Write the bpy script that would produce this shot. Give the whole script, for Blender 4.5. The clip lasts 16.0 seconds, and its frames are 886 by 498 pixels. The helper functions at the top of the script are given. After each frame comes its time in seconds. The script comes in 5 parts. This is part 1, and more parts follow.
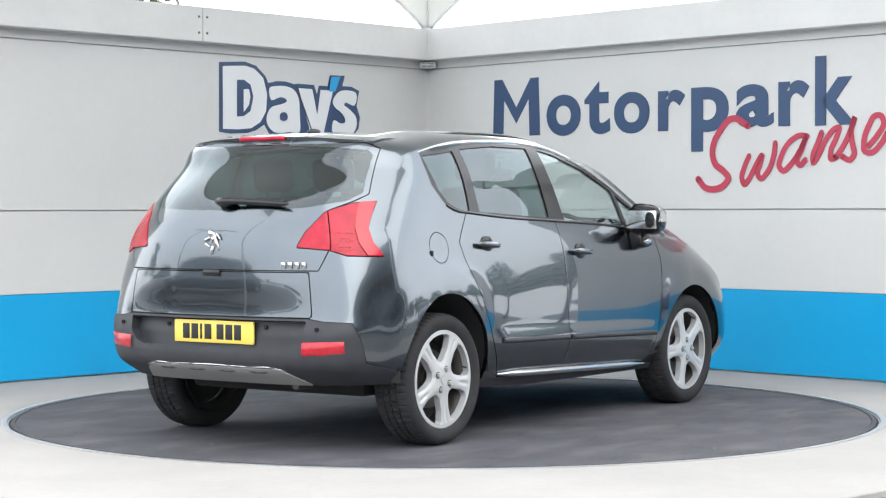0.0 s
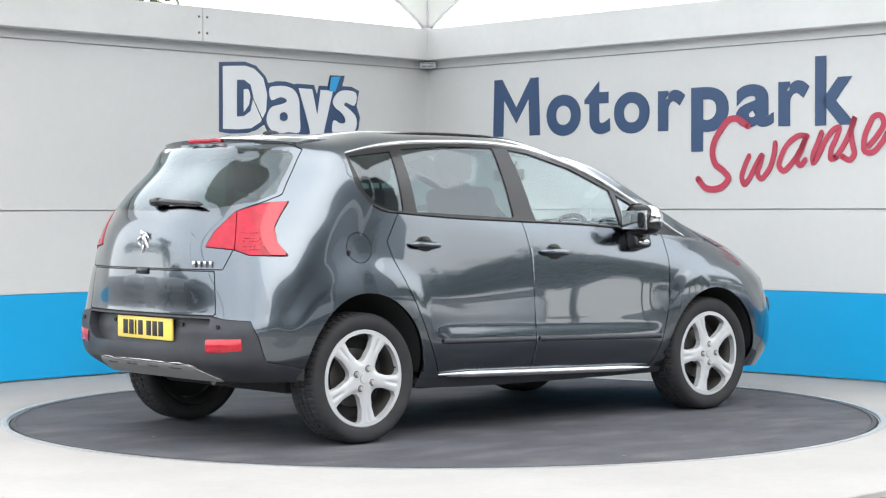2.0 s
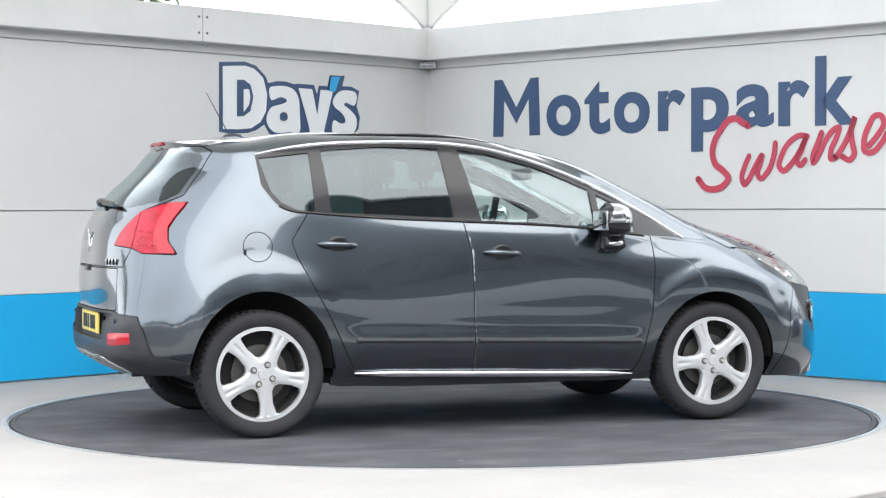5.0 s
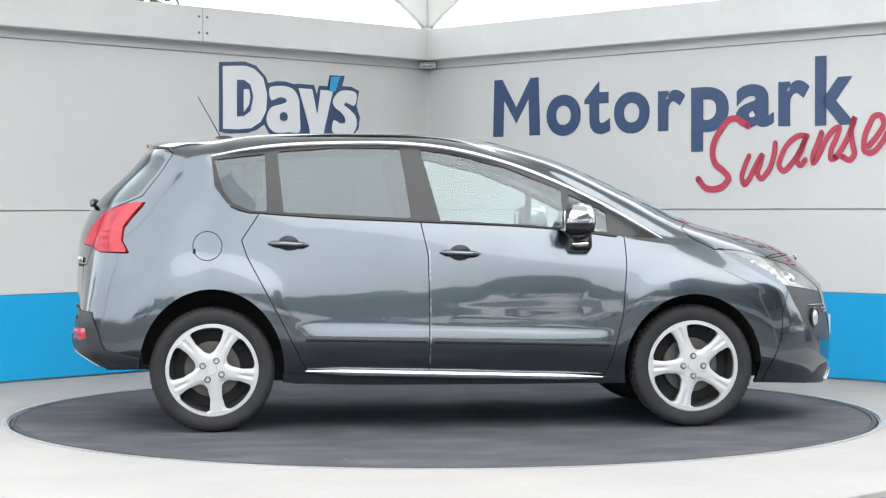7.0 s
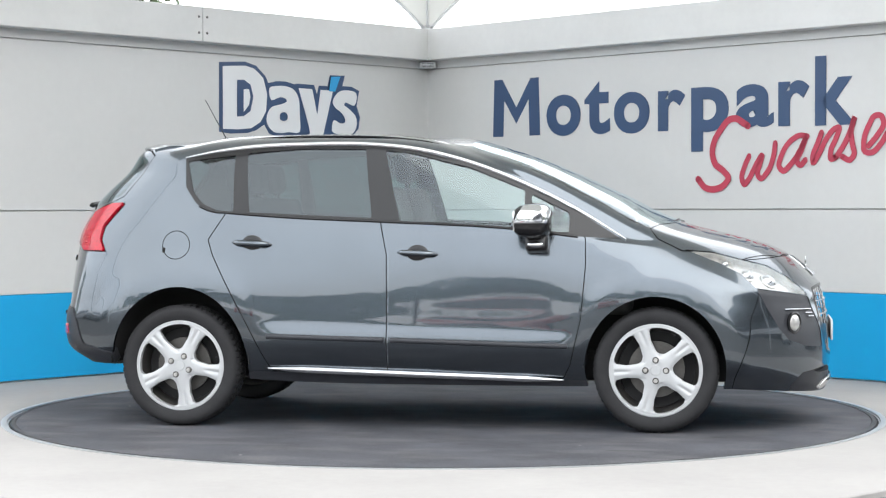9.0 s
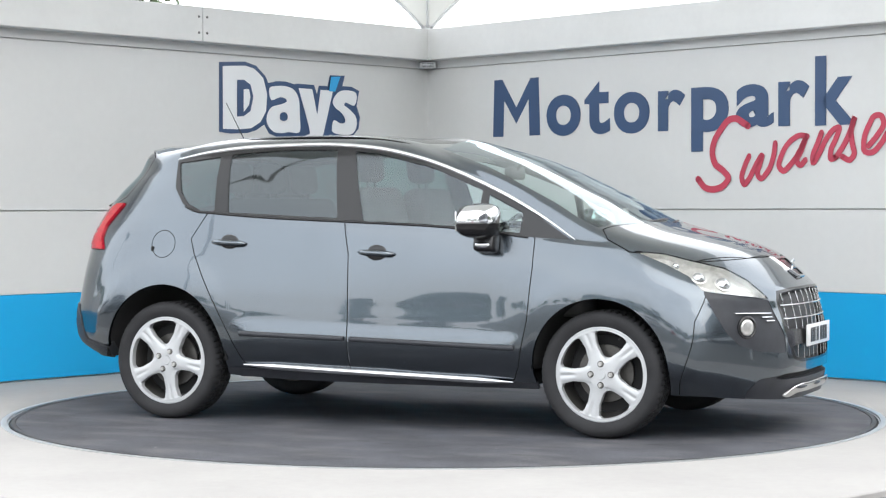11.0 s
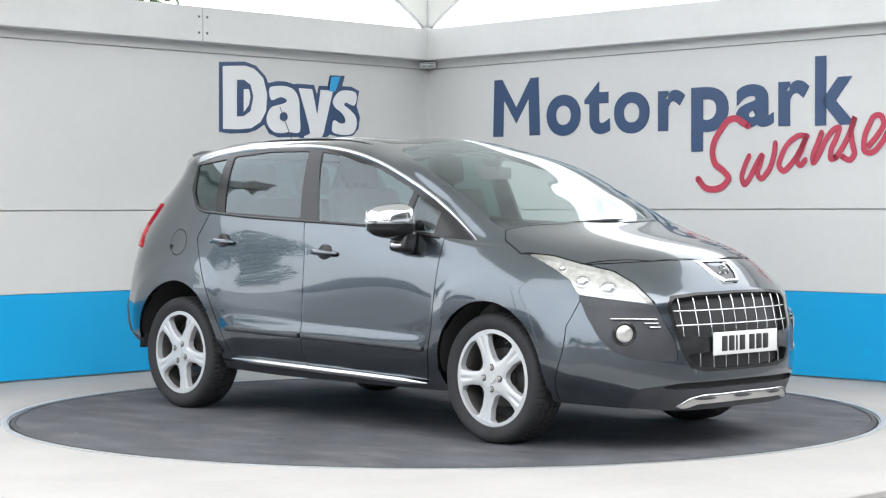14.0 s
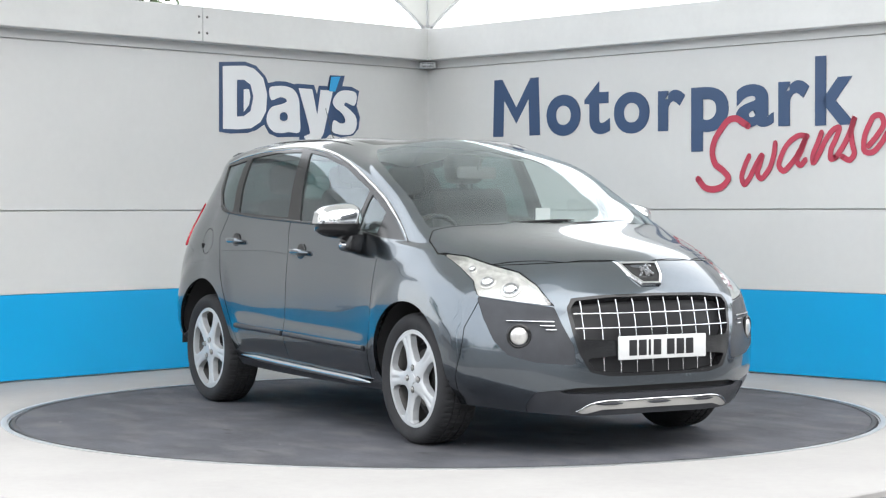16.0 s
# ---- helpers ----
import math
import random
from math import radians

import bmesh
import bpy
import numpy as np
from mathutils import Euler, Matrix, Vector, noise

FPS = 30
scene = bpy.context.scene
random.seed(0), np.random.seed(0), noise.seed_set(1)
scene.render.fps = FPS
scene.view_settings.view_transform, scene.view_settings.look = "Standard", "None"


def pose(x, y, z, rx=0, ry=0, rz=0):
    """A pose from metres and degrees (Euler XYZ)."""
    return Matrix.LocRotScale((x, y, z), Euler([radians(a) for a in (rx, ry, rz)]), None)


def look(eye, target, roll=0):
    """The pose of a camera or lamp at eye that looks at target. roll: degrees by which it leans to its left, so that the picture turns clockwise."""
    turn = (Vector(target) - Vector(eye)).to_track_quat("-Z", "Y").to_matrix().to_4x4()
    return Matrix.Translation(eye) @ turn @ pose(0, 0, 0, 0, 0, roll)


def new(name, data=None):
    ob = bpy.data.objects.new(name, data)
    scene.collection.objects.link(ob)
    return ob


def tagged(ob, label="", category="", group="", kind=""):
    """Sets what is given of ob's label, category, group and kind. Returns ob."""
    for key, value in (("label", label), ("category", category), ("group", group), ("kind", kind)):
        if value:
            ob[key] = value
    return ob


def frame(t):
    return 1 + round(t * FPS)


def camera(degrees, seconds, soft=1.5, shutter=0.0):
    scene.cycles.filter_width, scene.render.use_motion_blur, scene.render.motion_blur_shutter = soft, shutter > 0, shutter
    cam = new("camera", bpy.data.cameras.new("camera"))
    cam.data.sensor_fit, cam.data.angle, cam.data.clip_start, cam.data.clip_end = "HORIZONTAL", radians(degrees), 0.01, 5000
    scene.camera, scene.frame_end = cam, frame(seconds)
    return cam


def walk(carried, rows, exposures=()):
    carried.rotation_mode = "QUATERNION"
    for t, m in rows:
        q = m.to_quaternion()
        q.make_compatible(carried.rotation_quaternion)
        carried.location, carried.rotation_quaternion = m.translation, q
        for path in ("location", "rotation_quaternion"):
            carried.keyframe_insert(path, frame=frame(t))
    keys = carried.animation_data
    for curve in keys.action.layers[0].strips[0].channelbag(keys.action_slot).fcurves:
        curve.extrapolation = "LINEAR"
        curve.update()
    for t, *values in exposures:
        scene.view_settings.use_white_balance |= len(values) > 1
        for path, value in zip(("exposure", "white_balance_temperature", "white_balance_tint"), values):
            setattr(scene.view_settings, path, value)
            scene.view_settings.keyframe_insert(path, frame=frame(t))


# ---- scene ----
cam = camera(25.62, 16.0, soft=1.25)
EYE = Vector((0.0, -11.454, 1.1904))
TILT, LEAN, TURN = -1.147, -0.117, 0.008
AIM = EYE + Vector((-math.sin(radians(TURN)), math.cos(radians(TURN)), math.tan(radians(TILT)))) * 10
walk(cam, [(0.0, look(EYE, AIM, LEAN)), (16.0, look(EYE, AIM, LEAN))], exposures=[(0.0, 0.7, 6500, 9), (2.5, 0.73, 6500, 9), (4.0, 0.76, 6500, 9), (6.5, 0.73, 6500, 9), (7.2, 0.63, 6500, 9), (8.0, 0.61, 6500, 9), (11.5, 0.65, 6500, 9), (16.0, 0.67, 6500, 9)])

# ---- daylight: bright overcast sky with a weak, wide sun ----
SUN_UP, SUN_ROUND = radians(43.8), radians(135)
world = bpy.data.worlds.new("overcast")
scene.world = world
world.use_nodes = True
wn, wl = world.node_tree.nodes, world.node_tree.links
wn.clear()
sky = wn.new("ShaderNodeTexSky")
sky.sky_type, sky.sun_disc, sky.sun_elevation, sky.sun_rotation = "NISHITA", False, SUN_UP, SUN_ROUND
sky.air_density, sky.dust_density = 1.0, 2.0
bg_clear, bg_cloud = wn.new("ShaderNodeBackground"), wn.new("ShaderNodeBackground")
bg_clear.inputs["Strength"].default_value = 0.14
bg_cloud.inputs["Strength"].default_value = 2.1
wcoord, wnoise, wramp = wn.new("ShaderNodeTexCoord"), wn.new("ShaderNodeTexNoise"), wn.new("ShaderNodeValToRGB")
wnoise.inputs["Scale"].default_value, wnoise.inputs["Detail"].default_value = 1.6, 5
wramp.color_ramp.elements[0].position, wramp.color_ramp.elements[1].position = 0.3, 0.72
wramp.color_ramp.elements[0].color, wramp.color_ramp.elements[1].color = (0.88, 0.92, 0.98, 1), (1.12, 1.13, 1.14, 1)
wmix, wout = wn.new("ShaderNodeMixShader"), wn.new("ShaderNodeOutputWorld")
wmix.inputs[0].default_value = 0.85
wl.new(wcoord.outputs["Generated"], wnoise.inputs["Vector"])
wl.new(wnoise.outputs["Fac"], wramp.inputs[0])
wl.new(wramp.outputs[0], bg_cloud.inputs["Color"])
wl.new(sky.outputs[0], bg_clear.inputs["Color"])
wl.new(bg_clear.outputs[0], wmix.inputs[1])
wl.new(bg_cloud.outputs[0], wmix.inputs[2])
wl.new(wmix.outputs[0], wout.inputs[0])
sun = new("sun", bpy.data.lights.new("sun", "SUN"))
sun.data.energy, sun.data.angle, sun.data.color = 1.3, radians(80), (1.0, 0.97, 0.92)
sun.matrix_world = look((14.0, -14.0, 19.0), (0, 0, 0))


# ---- materials ----
def material(name, color, rough=0.5, metal=0.0, coat=0.0, vary=0.0, scale=6.0, bump=0.0, bscale=60.0, spec=0.5, sheen=None):
    m = bpy.data.materials.new(name)
    m.use_nodes = True
    nt = m.node_tree
    b = nt.nodes["Principled BSDF"]
    b.inputs["Base Color"].default_value = (*color, 1)
    b.inputs["Roughness"].default_value, b.inputs["Metallic"].default_value = rough, metal
    b.inputs["Coat Weight"].default_value, b.inputs["Coat Roughness"].default_value = coat, 0.02
    b.inputs["Specular IOR Level"].default_value = spec
    co = nt.nodes.new("ShaderNodeTexCoord")
    if vary:
        n1, n2 = nt.nodes.new("ShaderNodeTexNoise"), nt.nodes.new("ShaderNodeTexNoise")
        n1.inputs["Scale"].default_value, n1.inputs["Detail"].default_value = scale, 6
        n2.inputs["Scale"].default_value, n2.inputs["Detail"].default_value = scale * 14, 3
        mix = nt.nodes.new("ShaderNodeMath")
        mix.operation = "MULTIPLY_ADD"
        mix.inputs[1].default_value = 0.35
        ramp = nt.nodes.new("ShaderNodeValToRGB")
        ramp.color_ramp.elements[0].position, ramp.color_ramp.elements[1].position = 0.45, 0.9
        ramp.color_ramp.elements[0].color = (*[c * (1 - vary) for c in color], 1)
        ramp.color_ramp.elements[1].color = (*[min(1, c * (1 + vary)) for c in color], 1)
        for n in (n1, n2):
            nt.links.new(co.outputs["Object"], n.inputs["Vector"])
        nt.links.new(n2.outputs["Fac"], mix.inputs[0])
        nt.links.new(n1.outputs["Fac"], mix.inputs[2])
        nt.links.new(mix.outputs[0], ramp.inputs[0])
        nt.links.new(ramp.outputs[0], b.inputs["Base Color"])
    if bump:
        n3, bp = nt.nodes.new("ShaderNodeTexNoise"), nt.nodes.new("ShaderNodeBump")
        n3.inputs["Scale"].default_value, n3.inputs["Detail"].default_value = bscale, 4
        bp.inputs["Strength"].default_value, bp.inputs["Distance"].default_value = bump, 0.01
        nt.links.new(co.outputs["Object"], n3.inputs["Vector"])
        nt.links.new(n3.outputs["Fac"], bp.inputs["Height"])
        nt.links.new(bp.outputs[0], b.inputs["Normal"])
    return m


def glass_material(name, tint, gloss=0.04):
    m = bpy.data.materials.new(name)
    m.use_nodes = True
    nt = m.node_tree
    nt.nodes.clear()
    out, mix = nt.nodes.new("ShaderNodeOutputMaterial"), nt.nodes.new("ShaderNodeMixShader")
    tr, gl, fr = nt.nodes.new("ShaderNodeBsdfTransparent"), nt.nodes.new("ShaderNodeBsdfGlossy"), nt.nodes.new("ShaderNodeLayerWeight")
    tr.inputs[0].default_value, gl.inputs["Roughness"].default_value = (*tint, 1), 0.01
    gl.inputs["Color"].default_value = (0.88, 0.96, 1.0, 1)
    fr.inputs["Blend"].default_value = 0.5
    power, scale = nt.nodes.new("ShaderNodeMath"), nt.nodes.new("ShaderNodeMath")
    power.operation, scale.operation = "POWER", "MULTIPLY_ADD"
    power.inputs[1].default_value = 3.6
    scale.inputs[1].default_value, scale.inputs[2].default_value = 1 - gloss, gloss
    nt.links.new(fr.outputs["Facing"], power.inputs[0])
    nt.links.new(power.outputs[0], scale.inputs[0])
    nt.links.new(scale.outputs[0], mix.inputs[0])
    nt.links.new(tr.outputs[0], mix.inputs[1])
    nt.links.new(gl.outputs[0], mix.inputs[2])
    nt.links.new(mix.outputs[0], out.inputs[0])
    return m


PAINT = material("metallic_grey_paint", (0.084, 0.102, 0.120), rough=0.24, metal=1.0, coat=1.0, vary=0.05, scale=3)
PAINT.node_tree.nodes["Principled BSDF"].inputs["Coat IOR"].default_value = 1.68
PLASTIC = material("textured_black_plastic", (0.032, 0.034, 0.040), rough=0.42, vary=0.15, scale=12, bump=0.1, bscale=600, spec=0.4)
GLOSS_BLACK = material("gloss_black_trim", (0.012, 0.012, 0.013), rough=0.22, coat=0.1, spec=0.4)
SEAM = material("rubber_seal", (0.008, 0.008, 0.008), rough=0.8)
CHROME = material("polished_chrome", (0.66, 0.67, 0.68), rough=0.10, metal=1.0)
SATIN = material("satin_aluminium", (0.50, 0.49, 0.47), rough=0.34, metal=0.65, vary=0.05)
ALLOY = material("painted_alloy", (0.47, 0.48, 0.49), rough=0.42, metal=0.2, coat=0.3, vary=0.03)
RUBBER = material("tyre_rubber", (0.027, 0.027, 0.029), rough=0.75, vary=0.2, scale=9, bump=0.12, bscale=220, spec=0.25)
STEEL = material("brake_steel", (0.11, 0.105, 0.10), rough=0.45, metal=0.8, vary=0.2)
WELL = material("wheel_liner", (0.020, 0.020, 0.021), rough=0.9)
GLASS = glass_material("clear_window_glass", (0.80, 0.90, 0.88), 0.085)
DARK_GLASS = glass_material("privacy_glass", (0.13, 0.235, 0.23), 0.085)
SCREEN_GLASS = glass_material("windscreen_glass", (0.91, 0.955, 0.935), 0.07)
LENS = glass_material("clear_lens", (0.95, 0.95, 0.94), 0.05)
FABRIC = material("charcoal_seat_fabric", (0.045, 0.045, 0.048), rough=0.95, vary=0.05, scale=2)
TRIM = material("grey_interior_plastic", (0.10, 0.10, 0.10), rough=0.7)
WALL = material("white_wall_panel", (0.64, 0.64, 0.63), rough=0.42, vary=0.035, scale=1.1)
FASCIA = material("grey_white_fascia", (0.70, 0.70, 0.69), rough=0.45, vary=0.05, scale=1.4)
BLUE = material("cyan_blue_panel", (0.004, 0.36, 0.70), rough=0.4, vary=0.03, scale=1.5)
NAVY = material("navy_vinyl", (0.032, 0.072, 0.16), rough=0.4)
RED = material("red_vinyl", (0.48, 0.045, 0.085), rough=0.4)
WHITE = material("white_vinyl", (0.78, 0.79, 0.80), rough=0.4)
CYAN = material("cyan_vinyl", (0.03, 0.36, 0.70), rough=0.4)
CONCRETE = material("pale_concrete", (0.345, 0.332, 0.320), rough=0.85, vary=0.07, scale=1.3, bump=0.12, bscale=90)
ASPHALT = material("worn_asphalt", (0.17, 0.168, 0.165), rough=0.9, vary=0.3, scale=5, bump=0.5, bscale=140)
STEEL_RIM = material("galvanised_rim", (0.50, 0.51, 0.52), rough=0.4, metal=0.7, vary=0.1)

INK = material("black_print", (0.012, 0.012, 0.014), rough=0.5)


# ---- mesh helpers ----
def mesh_of(name, verts, faces, mat, smooth=True, sharp=None):
    me = bpy.data.meshes.new(name)
    me.from_pydata([tuple(map(float, v)) for v in verts], [], [tuple(map(int, f)) for f in faces])
    if smooth:
        me.shade_smooth()
        if sharp:
            me.set_sharp_from_angle(angle=radians(sharp))
    me.materials.append(mat)
    return me


def put(name, me, parent=None, label=""):
    ob = new(name, me)
    if parent is not None:
        ob.parent = parent
    return tagged(ob, label)


def part(name, bm, mat, parent, label="", smooth=True, sharp=35):
    me = bpy.data.meshes.new(name)
    bm.to_mesh(me)
    bm.free()
    if smooth:
        me.shade_smooth()
        me.set_sharp_from_angle(angle=radians(sharp))
    me.materials.append(mat)
    return put(name, me, parent, label)


def box(bm, lo, hi, bevel=0.0, m=None, seg=2):
    r = bmesh.ops.create_cube(bm, size=1.0)
    vs = r["verts"]
    for v in vs:
        v.co = Vector([lo[i] + (v.co[i] + 0.5) * (hi[i] - lo[i]) for i in range(3)])
    if bevel:
        es = list({e for v in vs for e in v.link_edges})
        rb = bmesh.ops.bevel(bm, geom=es, offset=bevel, segments=seg, profile=0.5, affect="EDGES")
        vs = list({v for f in rb["faces"] for v in f.verts} | {v for v in vs if v.is_valid})
    if m is not None:
        bmesh.ops.transform(bm, matrix=m, verts=vs)
    return vs


def bar(bm, p, q, r, sides=8, r2=None):
    p, q = Vector(p), Vector(q)
    m = Matrix.Translation((p + q) / 2) @ (q - p).to_track_quat("Z", "Y").to_matrix().to_4x4()
    bmesh.ops.create_cone(bm, cap_ends=True, segments=sides, radius1=r, radius2=r if r2 is None else r2, depth=(q - p).length, matrix=m)


def sweep(points, rx, ry, up=(0, 0, 1), sides=8, taper=False):
    """A rounded strip along points; rx across, ry along up."""
    pts = [Vector(p) for p in points]
    verts, faces = [], []
    for i, p in enumerate(pts):
        d = (pts[min(i + 1, len(pts) - 1)] - pts[max(i - 1, 0)]).normalized()
        s = d.cross(Vector(up)).normalized()
        w = s.cross(d).normalized()
        k = 1.0
        if taper:
            e = min(i, len(pts) - 1 - i) / (len(pts) - 1) * 6
            k = min(1.0, 0.25 + e)
        for j in range(sides):
            a = 2 * math.pi * j / sides
            verts.append(p + s * math.cos(a) * rx * k + w * math.sin(a) * ry * k)
    n = len(pts)
    for i in range(n - 1):
        for j in range(sides):
            a, b = i * sides + j, i * sides + (j + 1) % sides
            faces.append((a, b, b + sides, a + sides))
    faces.append(tuple(range(sides))[::-1])
    faces.append(tuple((n - 1) * sides + j for j in range(sides)))
    return verts, faces


def revolve(profile, n, axis="y"):
    """Profile of (radius, offset along the axis), turned round y."""
    verts, faces = [], []
    k = len(profile)
    for i in range(n):
        a = 2 * math.pi * i / n
        for r, o in profile:
            verts.append((r * math.cos(a), o, r * math.sin(a)))
    for i in range(n):
        for j in range(k - 1):
            a, b = i * k + j, ((i + 1) % n) * k + j
            faces.append((a, a + 1, b + 1, b))
    return verts, faces


def glide(P, knots, at, mirror_start, mirror_end):
    """Points at 'at' on a smooth curve through P (n, ..., 3) at its knots; mirrored ends cross y = 0 squarely."""
    flip = np.array([1, -1, 1.0])
    a = P[1] * flip if mirror_start else 2 * P[0] - P[1]
    b = P[-2] * flip if mirror_end else 2 * P[-1] - P[-2]
    Q = np.concatenate([a[None], P, b[None]])
    k = np.concatenate([[2 * knots[0] - knots[1]], knots, [2 * knots[-1] - knots[-2]]])
    i = np.clip(np.searchsorted(k, at, side="right") - 1, 1, len(k) - 3)
    s = lambda j: k[j].reshape(-1, *[1] * (P.ndim - 1))
    slope = lambda j: ((Q[j] - Q[j - 1]) / (s(j) - s(j - 1)) * (s(j + 1) - s(j)) + (Q[j + 1] - Q[j]) / (s(j + 1) - s(j)) * (s(j) - s(j - 1))) / (s(j + 1) - s(j - 1))
    h = s(i + 1) - s(i)
    t = ((at - k[i]) / (k[i + 1] - k[i])).reshape(-1, *[1] * (P.ndim - 1))
    return (2 * t**3 - 3 * t**2 + 1) * Q[i] + (t**3 - 2 * t**2 + t) * h * slope(i) + (3 * t**2 - 2 * t**3) * Q[i + 1] + (t**3 - t**2) * h * slope(i + 1)


def curve_pts(keys, n):
    k = np.array(keys, float)
    s = np.concatenate([[0], np.cumsum(np.linalg.norm(np.diff(k, axis=0), axis=1))])
    a = np.linspace(0, s[-1], n)
    q = glide(np.concatenate([k, np.zeros((len(k), 3 - k.shape[1]))], 1), s, a, False, False)
    return q[:, :k.shape[1]]


# ---- ground, pad, walls ----
def flat(name, outline, z0, z1, mat, bevel=0.0):
    bm = bmesh.new()
    bot = [bm.verts.new((x, y, z0)) for x, y in outline]
    top = [bm.verts.new((x, y, z1)) for x, y in outline]
    n = len(outline)
    bm.faces.new(bot[::-1])
    bm.faces.new(top)
    for i in range(n):
        bm.faces.new((bot[i], bot[(i + 1) % n], top[(i + 1) % n], top[i]))
    return part(name, bm, mat, None, smooth=False)


CORNER = Vector((-0.129, 5.193, 0))
LEFT_TURN, RIGHT_TURN = 47.734, -46.484
# ---- the car's skin: rings from the sill to the roof, each from the tail to the nose ----
def ring(*n):
    return np.array(n, float).reshape(-1, 3)


def skin_rings():
    """Half rings, y is the half width. Twelve stations: tail centre, tail, tail corner, quarter, rear axle, rear door,
    front door, door edge, front axle, nose corner, nose, nose centre."""
    sill = ring(-.66, 0, .34, -.64, .45, .34, -.54, .70, .34, -.40, .80, .34, 0, .82, .29, .6, .80, .25, 1.3, .80, .24, 2.0, .80, .24, 2.6, .80, .24, 3.10, .77, .23, 3.44, .48, .20, 3.53, 0, .20)
    lower = ring(-.775, 0, .42, -.75, .45, .42, -.635, .755, .42, -.44, .86, .42, 0, .865, .36, .6, .855, .34, 1.3, .855, .33, 2.0, .855, .33, 2.6, .865, .34, 3.13, .845, .34, 3.465, .52, .32, 3.55, 0, .32)
    strip = ring(-.785, 0, .56, -.765, .45, .56, -.66, .775, .56, -.45, .885, .56, 0, .90, .55, .6, .898, .50, 1.3, .898, .49, 2.0, .898, .48, 2.6, .905, .50, 3.15, .86, .50, 3.465, .53, .50, 3.55, 0, .50)
    waist = ring(-.765, 0, .68, -.745, .45, .68, -.64, .775, .68, -.44, .882, .70, 0, .904, .74, .6, .896, .70, 1.3, .898, .68, 2.0, .898, .68, 2.6, .915, .72, 3.12, .85, .68, 3.435, .53, .66, 3.53, 0, .68)
    shoulder = ring(-.765, 0, .87, -.74, .45, .87, -.605, .755, .88, -.44, .850, .90, 0, .874, .93, .6, .872, .93, 1.3, .880, .92, 2.0, .882, .90, 2.6, .88, .90, 3.06, .815, .82, 3.37, .52, .80, 3.46, 0, .82)
    upper = ring(-.75, 0, 1.06, -.715, .44, 1.05, -.565, .725, 1.04, -.40, .815, 1.04, 0, .848, 1.07, .6, .851, 1.07, 1.3, .860, 1.05, 2.0, .855, 1.01, 2.6, .825, .99, 2.95, .71, .96, 3.19, .42, .965, 3.26, 0, .975)
    belt = ring(-.685, 0, 1.20, -.645, .40, 1.21, -.495, .645, 1.22, -.325, .760, 1.20, .05, .824, 1.19, .6, .833, 1.16, 1.3, .835, 1.13, 1.9, .83, 1.10, 2.44, .805, 1.04, 2.585, .715, 1.09, 2.715, .40, 1.11, 2.75, 0, 1.115)
    glass = ring(-.49, 0, 1.40, -.465, .35, 1.40, -.36, .575, 1.40, -.21, .698, 1.39, .10, .775, 1.38, .6, .785, 1.36, 1.25, .78, 1.34, 1.72, .765, 1.29, 2.12, .735, 1.235, 2.27, .67, 1.25, 2.375, .38, 1.27, 2.39, 0, 1.275)
    rail = ring(-.30, 0, 1.575, -.29, .34, 1.565, -.24, .55, 1.545, -.10, .655, 1.525, .15, .68, 1.54, .6, .69, 1.56, 1.15, .685, 1.55, 1.45, .67, 1.51, 1.72, .665, 1.45, 1.83, .61, 1.455, 1.905, .35, 1.475, 1.925, 0, 1.48)
    roof = ring(-.10, 0, 1.595, -.09, .28, 1.59, -.04, .46, 1.577, .05, .55, 1.577, .22, .58, 1.592, .6, .59, 1.602, 1.1, .58, 1.598, 1.35, .56, 1.575, 1.50, .52, 1.545, 1.56, .45, 1.545, 1.62, .25, 1.56, 1.65, 0, 1.57)
    crown = np.array([(x, 0, 1.613 - 0.02 * ((x - .75) / .6) ** 2) for x in (.10, .13, .18, .25, .38, .62, .90, 1.08, 1.18, 1.25, 1.30, 1.33)])
    return np.stack([sill, lower, strip, waist, shoulder, upper, belt, glass, rail, roof, crown])


ARCHES = ((0.0, .345, .385, .425), (2.613, .345, .375, .385))


